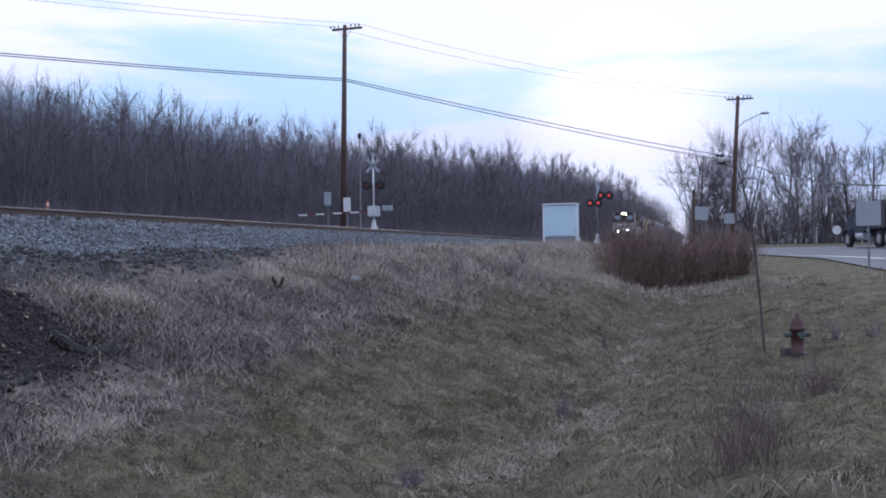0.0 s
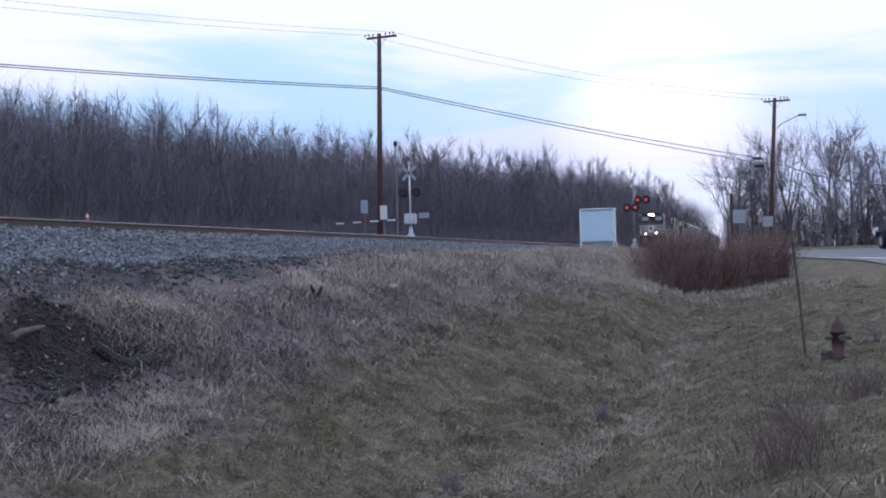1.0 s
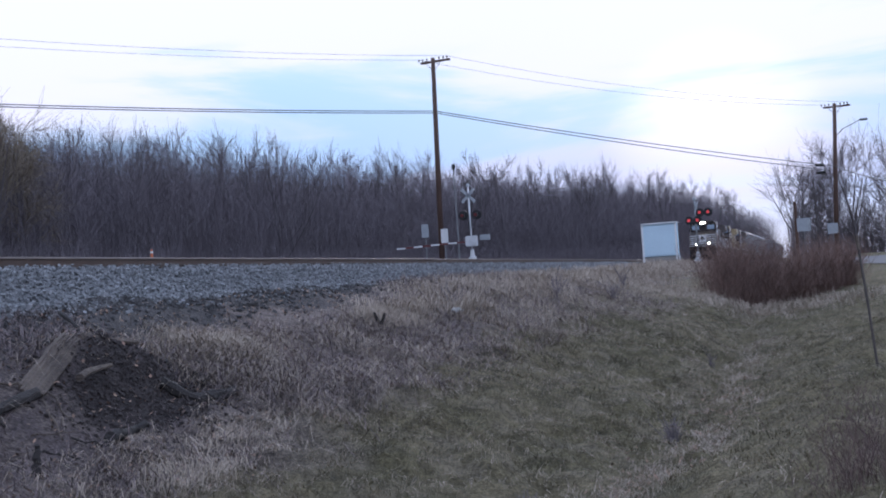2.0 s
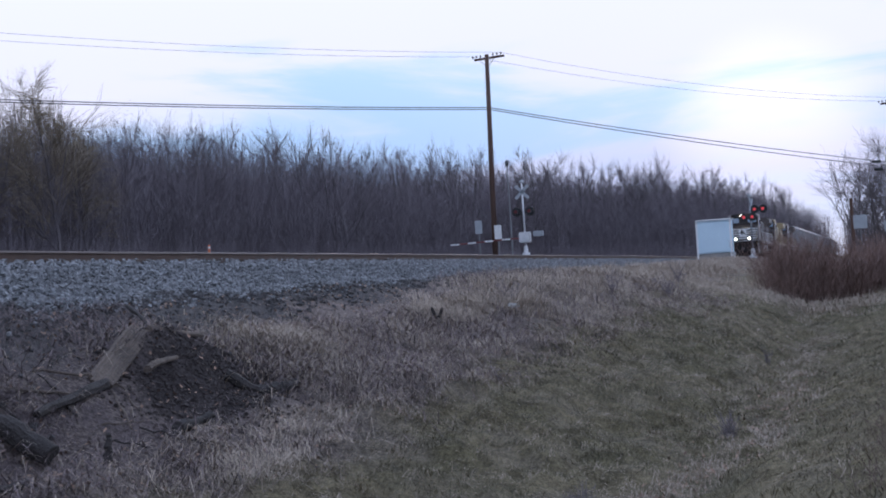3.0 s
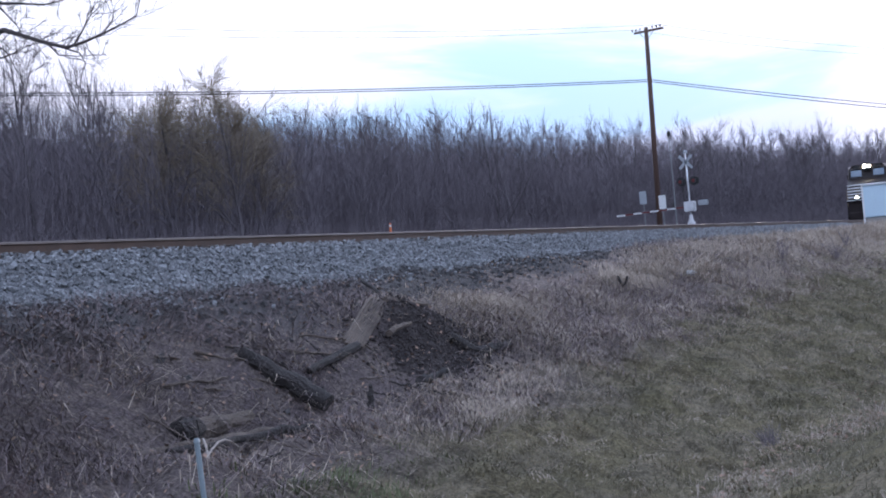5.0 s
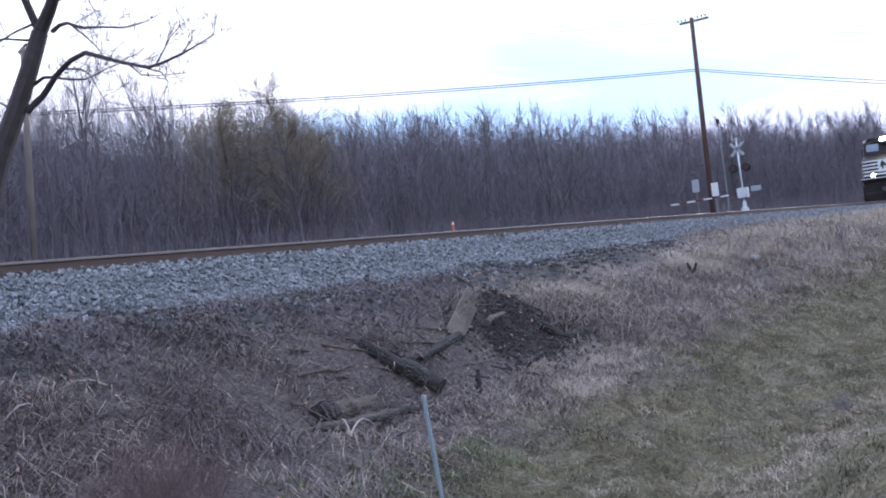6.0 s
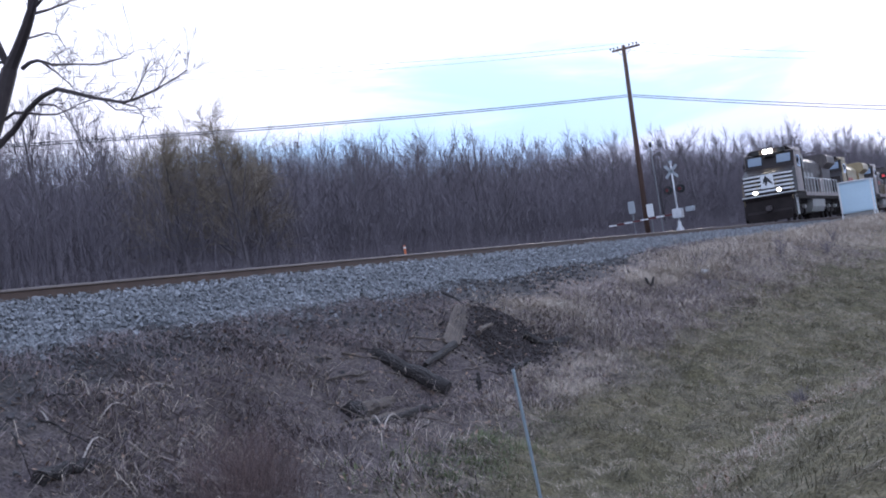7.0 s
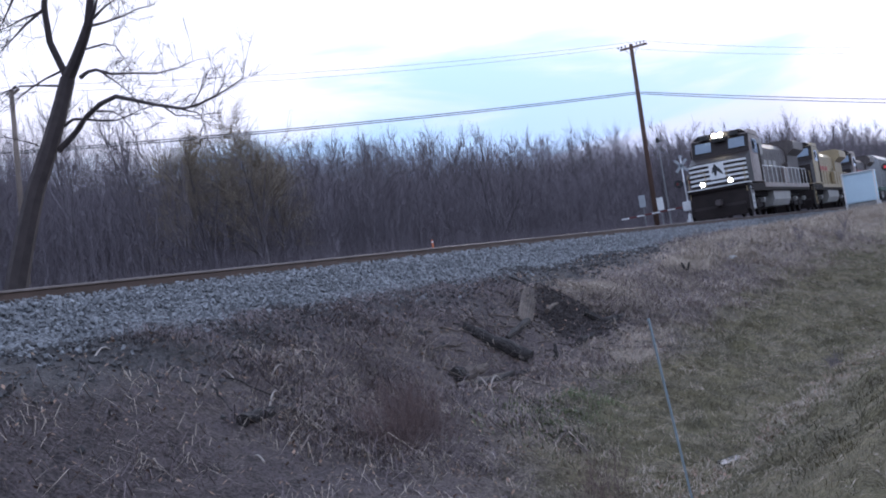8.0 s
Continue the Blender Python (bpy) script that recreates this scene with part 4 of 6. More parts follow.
def hopper_car():
    """Covered hopper with ribbed sides, 18 m over couplers."""
    car = thing("hopper_car", "grey covered hopper wagon with ribbed steel sides", "railway wagon", None, "train wagons")
    b = Build().prism([(-1.5, 1.5), (-1.6, 2.2), (-1.6, 4.2), (-1.1, 4.65), (1.1, 4.65), (1.6, 4.2), (1.6, 2.2), (1.5, 1.5)], "x", 0.9, 17.1)
    body = part("body", b, M_HOPPER, car)
    for i in range(15):
        x = 1.4 + i * 1.08
        for s in (-1, 1):
            part("rib", Build().box(x - 0.05, x + 0.05, s * 1.62 - 0.05, s * 1.62 + 0.05, 1.5, 4.15), M_HOPPER, body)
    part("sill", Build().box(0.5, 17.5, -1.45, 1.45, 1.15, 1.5, 0.03), M_GREEN, car, "dull green side sill")
    for k in range(3):
        x = 4.4 + k * 4.6
        part("bay", Build().prism([(x - 1.6, 1.2), (x - 0.5, 0.4), (x + 0.5, 0.4), (x + 1.6, 1.2)], "y", -1.2, 1.2), M_HOPPER, car)
    part("running_board", Build().box(1.0, 17.0, -0.5, 0.5, 4.66, 4.72), M_LOCOUNDER, car)
    for x in (2.0, 16.0):
        bogie(car, x, 2, 0.88)
    part("coupler", Build().box(-0.2, 0.6, -0.12, 0.12, 0.75, 1.0, 0.03).box(17.4, 18.2, -0.12, 0.12, 0.75, 1.0, 0.03), M_HYDDARK, car)
    return car


lead = locomotive("black diesel locomotive with white nose stripes and glaring headlight", M_LOCOHOOD, M_LOCOSIDE, M_WHITE, True)
second = locomotive("faded yellow diesel locomotive coupled behind the leading engine", M_YELLOW, M_YELLOW, M_YELLOW, False)
third = locomotive("black diesel locomotive third in the train", M_LOCOHOOD, M_LOCOSIDE, M_LOCO, False)
first_car = hopper_car()
cars = [first_car] + [copy_thing(first_car, pose(0, 0, 0)) for i in range(9)]
TRAIN = [(lead, 0.0), (second, 22.6), (third, 45.2)] + [(c, 68.0 + 18.3 * i) for i, c in enumerate(cars)]


# ---- dump truck on the road ----
M_TRUCKBODY = mat("dark_truck_body", (0.05, 0.045, 0.05), (0.08, 0.07, 0.075), 1, 0.5)
M_CAB = mat("dark_blue_cab", (0.05, 0.06, 0.08), (0.035, 0.045, 0.06), 1, 0.4)
M_TYRE = mat("tyre_rubber", (0.03, 0.028, 0.028), (0.05, 0.047, 0.045), 4, 0.9)
M_RIM = mat("dusty_wheel_rim", (0.45, 0.44, 0.43), (0.3, 0.29, 0.28), 4, 0.5)
TAIL = glow_mat("tail_lamp_lit", (1.0, 0.04, 0.06), 3.0)


def dump_truck():
    """Faces +x in its own space, ground at z 0, front axle at the origin."""
    t = thing("dump_truck", "dark dump truck with a lit red tail lamp on the road", "truck")
    part("chassis", Build().box(-8.2, 0.9, -0.45, 0.45, 0.65, 0.95, 0.03), M_TRUCKBODY, t)
    part("hood", Build().prism([(-1.0, 0.8), (-1.0, 2.0), (0.9, 1.75), (1.1, 1.5), (1.1, 0.8)], "y", -0.85, 0.85), M_CAB, t)
    cab = part("cab", Build().prism([(-2.7, 0.9), (-2.7, 2.85), (-1.5, 2.9), (-1.0, 2.05), (-1.0, 0.9)], "y", -1.1, 1.1), M_CAB, t)
    for s in (-1, 1):
        part("side_window", Build().prism([(-2.3, 2.0), (-2.3, 2.7), (-1.6, 2.7), (-1.2, 2.0)], "y", s * 1.1 - 0.02, s * 1.1 + 0.02), M_WINDOW, cab)
        part("fender", Build().prism([(-0.8, 0.75), (-0.65, 1.2), (0.65, 1.2), (0.8, 0.75), (0.7, 0.75), (0.5, 1.1), (-0.5, 1.1), (-0.7, 0.75)], "y", s * 1.0 - 0.22, s * 1.0 + 0.22), M_CAB, t)
        part("exhaust_stack", Build().tube([(-2.85, s * 0.95, 1.0), (-2.85, s * 0.95, 3.3)], 0.07, 8), M_SILVER, t)
        part("tank", Build().tube([(-2.6, s * 0.85, 0.75), (-1.3, s * 0.85, 0.75)], 0.28, 14), M_SILVER, t, "shiny fuel tank")
    bed = Build().prism([(-8.4, 1.15), (-8.6, 2.65), (-3.1, 2.65), (-3.1, 1.15)], "y", -1.22, 1.22)
    bed_ob = part("dump_bed", bed, M_TRUCKBODY, t, "dark steel dump bed")
    for i in range(7):
        for s in (-1, 1):
            part("rib", Build().box(-8.2 + i * 0.82, -8.08 + i * 0.82, s * 1.24 - 0.05, s * 1.24 + 0.05, 1.15, 2.62), M_TRUCKBODY, bed_ob)
    part("load_cover", Build().box(-8.3, -3.2, -1.1, 1.1, 2.65, 2.85, 0.06), M_TRUCKBODY, bed_ob)
    for s in (-1, 1):
        part("tail_lamp", Build().box(-8.7, -8.6, s * 0.95 - 0.1, s * 0.95 + 0.1, 1.95, 2.2), TAIL, bed_ob, "lit red tail lamp")
        part("reflector", Build().box(-8.55, -8.5, s * 0.8 - 0.25, s * 0.8 + 0.25, 0.85, 0.97), M_RED, t)
    for x in (0, -5.2, -6.5, -7.7):
        for s in (-1, 1):
            y = s * 0.98
            w = part("wheel", Build().tube([(x, y - 0.16, 0.52), (x, y - 0.13, 0.52), (x, y + 0.13, 0.52), (x, y + 0.16, 0.52)], [0.46, 0.52, 0.52, 0.46], 22), M_TYRE, t)
            part("rim", Build().tube([(x, y - 0.17, 0.52), (x, y + 0.17, 0.52)], 0.29, 16), M_RIM, w)
    return t


truck = dump_truck()


# ---- trees ----
M_DARKBARK = mat("dark_bark", (0.075, 0.058, 0.056), (0.04, 0.032, 0.032), 2.5, 0.95, bump=0.5, fine=25)
# paler and more purple than the twigs: distance haze put into the colour
M_DEEP = mat("deep_woods_haze_colour", (0.26, 0.228, 0.27), (0.16, 0.14, 0.168), 0.35, 0.95, fine=2.5)


def clump(x):
    """Swells and dips along the woodland's skyline."""
    return noise.noise((x * 0.045, 0.0, 0.0)) + 0.5 * noise.noise((x * 0.12, 3.0, 0.0))


def grow(rng, height, girth, first, counts, spread, droop=0.0, twig=0.011, lean=(0, 0), bend=1, wide=0.48):
    """A bare tree: the trunk and main limbs in one mesh, finer branches in another."""
    wood, fine = Build(), Build()

    def run(a, way, length, segs, wobble, rise):
        pts, d = [Vector(a)], Vector(way).normalized()
        for i in range(segs):
            d = (d + Vector((rng.gauss(0, wobble), rng.gauss(0, wobble), rng.gauss(0, wobble) + rise))).normalized()
            pts.append(pts[-1] + d * (length / segs))
        return pts

    def along(pts, k):
        f = k * (len(pts) - 1)
        i = min(int(f), len(pts) - 2)
        return pts[i].lerp(pts[i + 1], f - i), (pts[i + 1] - pts[i]).normalized()

    def side(d, angle):
        a = Vector((rng.gauss(0, 1), rng.gauss(0, 1), rng.gauss(0, 1)))
        a = (a - d * a.dot(d)).normalized()
        return d * math.cos(angle) + a * math.sin(angle)

    trunk = run((0, 0, -0.3), (lean[0], lean[1], 1), height * 0.93, 7, 0.05, 0.05)
    n = len(trunk)
    wood.tube(trunk, [girth * (1 - 0.9 * (i / (n - 1)) ** 0.9) + 0.012 for i in range(n)], 6, False)
    for i in range(counts[0]):
        k = first + (0.87 - first) * (i + rng.random() * 0.8) / counts[0]
        p, d = along(trunk, min(k, 0.99))
        length = height * (0.42 - 0.30 * (k - first) / (1 - first)) * rng.uniform(0.7, 1.15) * spread
        limb = run(p, side(d, rng.uniform(0.28, 0.28 + wide)), length, 5, 0.06, 0.12)
        r = girth * (1 - k) * 0.4 + 0.016
        wood.tube(limb, [r * (1 - 0.85 * j / 5) + 0.008 for j in range(6)], 4, False)
        for j in range(counts[1]):
            kk = rng.uniform(0.2, 0.95)
            q, e = along(limb, kk)
            l2 = length * rng.uniform(0.25, 0.5)
            bough = run(q, side(e, rng.uniform(0.25, 0.25 + wide)), l2, 3, 0.08, 0.14 - droop)
            r2 = r * 0.3 * (1 - kk * 0.6) + 0.008
            fine.tube(bough, [r2, r2 * 0.75, r2 * 0.5, twig], 3, False)
            for h in range(counts[2]):
                s, g = along(bough, rng.uniform(0.1, 0.9))
                sprig = run(s, side(g, rng.uniform(0.15, 0.15 + wide)), l2 * rng.uniform(0.4, 0.8) + 0.5, bend, 0.1, 0.2 - 2.2 * droop)
                fine.tube(sprig, [twig * 1.1] + [twig * 0.8] * (bend - 1) + [twig * 0.45], 3, False)
    return wood, fine


def tree_thing(label, category, wood, fine, m_wood, m_fine, group):
    t = thing("tree", label, category, None, group)
    part("trunk", mesh_from("trunk", wood.v, wood.f, m_wood), None, t)
    part("crown", mesh_from("crown", fine.v, fine.f, m_fine), None, t, "fine bare twigs")
    return t


def build_woods():
    rng = random.Random(11)
    kinds = []
    for i in range(7):
        h = (17, 15, 19, 14, 18, 16, 13)[i]
        w, f = grow(random.Random(40 + i), h, 0.105 + 0.006 * i, (0.35, 0.25, 0.45, 0.2, 0.4, 0.3, 0.2)[i], (11, 5, 4), 0.8, twig=0.012, wide=0.6)
        kinds.append(tree_thing("bare slender winter tree at the edge of the woods", "tree", w, f, M_BARK, M_TWIG, "woodland trees"))
    for i in range(4):
        w, f = grow(random.Random(240 + i), 14, 0.17, 0.14, (12, 6, 5), 1.15, twig=0.014, wide=0.7)
        kinds.append(tree_thing("bare round-crowned winter tree at the edge of the woods", "tree", w, f, M_BARK, M_TWIG, "woodland trees"))
    heights = (17, 15, 19, 14, 18, 16, 13, 15.5, 15.5, 15.5, 15.5)
    used = [False] * len(kinds)
    for row in range(5):
        x = 30.0
        while x < 300:
            edge = np.interp(x, [20, 60, 110, 160, 210, 300, 340], [60, 58, 57, 50, 36, 17.5, 17])
            px = x + rng.uniform(-2, 2)
            y = edge + row * np.interp(x, [30, 200, 330], [7.5, 7, 4]) + rng.uniform(-2.5, 2.5)
            i = 7 + rng.randrange(4) if rng.random() < np.interp(x, [60, 110, 150], [0.1, 0.3, 0.65]) else rng.randrange(7)
            tall = np.interp(x, [30, 100, 120, 150, 180, 240, 330], [14.2, 14.7, 15.8, 15.9, 16.4, 17.0, 16.4])
            s = tall / heights[i] * rng.uniform(0.9, 1.1) * (1 + 0.13 * clump(px)) * (1.1 if rng.random() < 0.03 else 1)
            m = pose(px, y, lay(px, y, False) - 0.1, rng.uniform(-3, 3), rng.uniform(-3, 3), rng.uniform(0, 360))
            if not used[i]:
                ob, used[i] = kinds[i], True
                ob.matrix_basis = m
            else:
                ob = copy_thing(kinds[i], m)
            ob.scale = (s, s, s)
            x += rng.uniform(3.6, 5.8) * (1.0 if x < 200 else 1.2)


def brush(name, label, spots, material, low, high, radius, lean=0.25, category="brush", forks=2, open_out=0.4, scale_at=None):
    """Thin upright stems with side twigs, joined into one mesh."""
    rng = random.Random(len(spots))
    v, f = [], []

    def stick(a, b, r):
        k = len(v)
        t = rng.random() * 6.28
        for p, s in ((a, r), (b, r * 0.4)):
            for j in range(3):
                v.append((p[0] + s * math.cos(t + j * 2.094), p[1] + s * math.sin(t + j * 2.094), p[2]))
        f.extend([(k, k + 1, k + 4, k + 3), (k + 1, k + 2, k + 5, k + 4), (k + 2, k, k + 3, k + 5)])

    for x, y, z in spots:
        h = rng.uniform(low, high) * (scale_at(x) if scale_at else 1.0)
        dx, dy = rng.gauss(0, lean) * h, rng.gauss(0, lean) * h
        a, b = (x, y, z - 0.1), (x + dx * 0.5, y + dy * 0.5, z + h * 0.55)
        c = (x + dx, y + dy, z + h)
        stick(a, b, radius)
        stick(b, c, radius * 0.6)
        for k in range(forks):
            s = rng.uniform(0.3, 0.88)
            p = (x + dx * s, y + dy * s, z + h * s)
            l = min(h * rng.uniform(0.2, 0.45), 3.2)
            stick(p, (p[0] + rng.gauss(0, open_out) * l, p[1] + rng.gauss(0, open_out) * l, p[2] + l * rng.uniform(0.5, 0.9)), radius * 0.5)
    ob = new(name, mesh_from(name, v, f, material))
    return tagged(ob, label, category, kind="stuff")


def build_understory():
    rng = random.Random(21)
    spots = []
    for i in range(8500):
        x = 25 + 310 * rng.random() ** 1.1
        edge = np.interp(x, [20, 60, 110, 160, 210, 300, 340], [60, 58, 57, 50, 36, 17.5, 17])
        y = edge - 6 + abs(rng.gauss(0, 12))
        spots.append((x, y, lay(x, y, False)))
    brush("woodland_understory", "dense grey-brown saplings and brush under the trees", spots, M_BRUSH, 3, 11.0, 0.032, 0.13, "undergrowth", 5, 0.75)
    spots = []
    for i in range(7500):
        x = 25 + 305 * rng.random()
        edge = np.interp(x, [20, 60, 110, 160, 210, 300, 340], [60, 58, 57, 50, 36, 17.5, 17])
        y = edge - 3 + 26 * rng.random() * np.interp(x, [30, 200, 330], [1, 1, 0.5])
        spots.append((x, y, lay(x, y, False)))
    brush("woodland_saplings", "crowded slender grey saplings reaching the canopy", spots, M_TWIG, 8.5, 14.6, 0.024, 0.085, "saplings", 6, 0.7, lambda x: float(np.interp(x, [60, 120, 180, 230], [0.87, 0.9, 0.86, 0.84])) * (1 + 0.13 * clump(x)))
    spots = []
    for i in range(5200):
        x = 20 + 240 * rng.random()
        y = np.interp(x, [20, 60, 110, 160, 210, 300, 340], [60, 58, 57, 50, 36, 17.5, 17]) - 12 + abs(rng.gauss(0, 6))
        spots.append((x, y, lay(x, y, False)))
    brush("woodland_edge_brush", "low tangled brown brush along the woodland edge", spots, M_BRUSH, 0.8, 3.0, 0.03, 0.3, "undergrowth", 3)
    spots = []
    for i in range(6000):
        x = 25 + 305 * rng.random()
        edge = np.interp(x, [20, 60, 110, 160, 210, 300, 340], [60, 58, 57, 50, 36, 17.5, 17])
        y = edge + 6 + 12 * rng.random() * np.interp(x, [30, 200, 330], [1, 1, 0.5])
        spots.append((x, y, lay(x, y, False) + 7.5))
    brush("woodland_canopy", "hazy mass of fine bare twigs filling the crowns of the woods", spots, M_TWIG, 4.5, 8.2, 0.02, 0.1, "twigs", 8, 0.55, lambda x: float(np.interp(x, [60, 120, 180, 230], [0.92, 0.95, 0.9, 0.85])) * (1 + 0.3 * clump(x)))


def deep_woods():
    """The dense unlit depth of the woods behind the first rows of trees: a ragged solid bank of growth with haze in its
    colour.
    """
    rng = random.Random(4)
    verts, faces = [], []
    xs = np.arange(10, 360, 0.7)
    for x in xs:
        edge = float(np.interp(x, [20, 60, 110, 160, 210, 300, 340], [60, 58, 57, 50, 36, 17.5, 17])) + float(np.interp(x, [30, 200, 340], [16, 15, 9]))
        top = float(np.interp(x, [60, 120, 150, 180, 230], [15.2, 15.8, 15.2, 14.6, 14.2])) + 1.6 * clump(x) + 0.9 * noise.noise((x * 0.35, 1, 0)) + rng.uniform(-0.8, 0.8)
        for dy, z in ((0, 2.5), (0.6, 5), (1.2 + rng.random(), 8), (2 + rng.random() * 2, top), (9, top - 2), (12, 2.5)):
            verts.append((x, edge + dy + rng.uniform(-0.5, 0.5), z))
    n = 6
    for i in range(len(xs) - 1):
        faces += [(i * n + j, (i + 1) * n + j, (i + 1) * n + j + 1, i * n + j + 1) for j in range(n - 1)]
    ob = new("deep_woods", mesh_from("deep_woods", verts, faces, M_DEEP))
    tagged(ob, "solid bank for the dense winter woods, haze put into its purple-grey colour", "woods", kind="stuff")


def build_single_trees():
    # wide trees beyond the road
    for i, (x, y, h, s) in enumerate(((133, 2.0, 12.0, 1.15), (134, -3.0, 13.5, 1.2), (135, -6.2, 14.0, 1.2), (132, -8.4, 12.5, 1.15), (139, -10.0, 12.0, 1.1), (136, -14.0, 12.5, 1.25), (142, 0.0, 11.0, 1.1), (138, -18, 12, 1.2), (137, -1.0, 12.5, 1.1), (140, -7.5, 13, 1.1), (137, -12, 12, 1.0), (134, 0.6, 10.5, 1.0))):
        w, f = grow(random.Random(70 + i), h * 0.84, 0.15, 0.06, (12, 7, 8), s * 1.35, twig=0.011, wide=0.95)
        t = tree_thing("bare spreading tree beyond the road", "tree", w, f, M_BARK, M_TWIG, "roadside trees")
        t.matrix_basis = pose(x, y, 1.7)
    rng = random.Random(33)
    spots = [(rng.uniform(140, 152), rng.uniform(-30, 3.5), 1.7) for i in range(2600)]
    brush("roadside_thicket", "dark leafless thicket under the roadside trees", spots, M_BRUSH, 1.5, 6.0, 0.035, 0.1, "undergrowth", 4)
    w, f = grow(random.Random(64), 20.5, 0.2, 0.35, (16, 8, 7), 0.75, twig=0.012, wide=0.6)
    t = tree_thing("bare tree standing taller than the woods around it", "tree", w, f, M_BARK, M_TWIG, "")
    t.matrix_basis = pose(166, 74, 3.2)
    # pale yellow willow in front of the woods
    for i, (x, y, h) in enumerate(((80, 52.5, 13.8), (76, 55, 13.2), (87, 54.5, 11.8))):
        w, f = grow(random.Random(90 + i), h, 0.22, 0.2, (16, 12, 12), 1.3, 0.12, 0.012, bend=2, wide=0.85)
        t = tree_thing("pale yellowish willow with fine drooping twigs", "tree", w, f, M_BARK, M_WILLOW, "willows")
        t.matrix_basis = pose(x, y, 2.9)


def limb_tree():
    """The big leaning tree across the track, with its long low limb."""
    rng = random.Random(8)
    wood, fine = Build(), Build()
    O = Vector((28.6, 34.5, 2.4))

    def at(x, y, z):
        return Vector((x, y, z)) - O

    def twigs(pts, count, size, r):
        for i in range(count):
            k = rng.uniform(0.25, 1.0) * (len(pts) - 1)
            j = min(int(k), len(pts) - 2)
            p, d = pts[j].lerp(pts[j + 1], k - j), (pts[j + 1] - pts[j]).normalized()
            way = (d * 0.7 + Vector((rng.gauss(0, 0.5), rng.gauss(0, 0.5), rng.gauss(0.25, 0.5)))).normalized()
            l = size * rng.uniform(0.6, 1.5)
            mid = p + way * l * 0.5 + Vector((rng.gauss(0, 0.06), rng.gauss(0, 0.06), rng.gauss(0, 0.06))) * l
            end = p + way * l + Vector((0, 0, rng.gauss(0.05, 0.12))) * l
            fine.tube([p, mid, end], [r, r * 0.7, r * 0.4], 3, False)
            for h in range(9):
                q = mid.lerp(end, rng.random())
                e = q + (way + Vector((rng.gauss(0, 0.6), rng.gauss(0, 0.6), rng.gauss(0.1, 0.6)))).normalized() * l * rng.uniform(0.25, 0.5)
                fine.tube([q, e], [r * 0.5, r * 0.3], 3, False)

    def limb(pts, r0, r1, count, size):
        count = int(count * 1.3)
        pts = [Vector(p) for p in pts]
        n = len(pts)
        r1 = r1 if r1 > 0.1 else 0.007
        wood.tube(pts, [r0 + (r1 - r0) * (i / (n - 1)) ** 0.8 for i in range(n)], 8, False)
        twigs(pts, count, size, 0.0105)

    limb([at(29.25, 33.97, 3.11), at(29.5, 33.64, 4.51), at(29.78, 33.26, 5.91), at(30.13, 32.79, 7.5), at(30.53, 32.24, 8.89), at(30.9, 31.74, 10.29), at(31.19, 31.34, 11.51)], 0.46, 0.28, 0, 1)
    limb([at(31.19, 31.34, 11.51), at(31.15, 30.79, 12.14), at(31, 30.22, 12.74), at(30.9, 29.81, 13.26), at(30.92, 29.59, 14.06), at(30.97, 29.29, 15.26)], 0.25, 0.12, 8, 1.2)
    limb([at(30.89, 29.82, 13.14), at(30.75, 29.33, 13.66), at(30.66, 28.85, 14.48)], 0.12, 0.05, 12, 1.4)
    limb([at(30.78, 29.6, 13.08), at(30.41, 28.77, 12.97), at(29.89, 27.66, 12.86), at(29.36, 26.56, 12.84), at(28.81, 25.49, 12.66)], 0.06, 0.01, 14, 1.1)
    limb([at(30.76, 29.45, 13.34), at(30.46, 28.7, 13.54), at(30.13, 27.94, 13.61), at(29.7, 27, 13.69)], 0.06, 0.01, 10, 1.1)
    limb([at(31.15, 31.4, 11.73), at(31.03, 31.56, 12.4), at(30.94, 31.69, 12.95), at(30.94, 31.69, 13.49), at(30.93, 31.7, 14.24), at(31.08, 31.49, 15.39)], 0.14, 0.11, 8, 1.2)
    limb([at(30.96, 30.58, 11.39), at(30.77, 30.11, 11.47), at(30.51, 29.54, 11.41), at(30.06, 28.64, 11.03), at(29.34, 27.2, 10.69), at(28.59, 25.79, 10.32), at(27.89, 24.49, 10.14), at(27.17, 23.17, 10.11)], 0.085, 0.02, 20, 0.85)
    limb([at(30.37, 29.25, 11.27), at(29.85, 28.31, 10.66), at(29.41, 27.53, 10.1), at(29.06, 26.97, 9.58)], 0.04, 0.01, 10, 0.8)
    limb([at(30.75, 31.95, 8.88), at(30.98, 31.33, 9.36), at(30.67, 30.42, 9.84), at(30.26, 29.4, 10.11), at(29.81, 28.38, 10.14), at(29.16, 27.14, 9.7), at(28.49, 25.92, 9.26), at(27.51, 24.22, 8.72), at(26.99, 23.29, 8.65), at(27.14, 22.71, 8.81), at(27.48, 22.24, 9.07), at(27.7, 21.94, 9.28), at(27.79, 21.82, 9.78)], 0.13, 0.02, 20, 0.75)
    limb([at(30.95, 31.67, 9.77), at(31.07, 31.33, 9.96), at(30.78, 30.69, 9.84), at(30.26, 29.58, 9.53), at(29.73, 28.48, 9.29), at(29.33, 27.63, 9.28), at(28.94, 26.82, 9.31), at(28.3, 25.57, 9.19)], 0.07, 0.02, 14, 0.75)
    limb([at(30.34, 29.65, 9.9), at(29.85, 28.63, 9.65), at(29.54, 28.07, 9.35), at(29.15, 27.45, 8.67), at(28.84, 26.96, 8.19)], 0.04, 0.01, 12, 0.7)
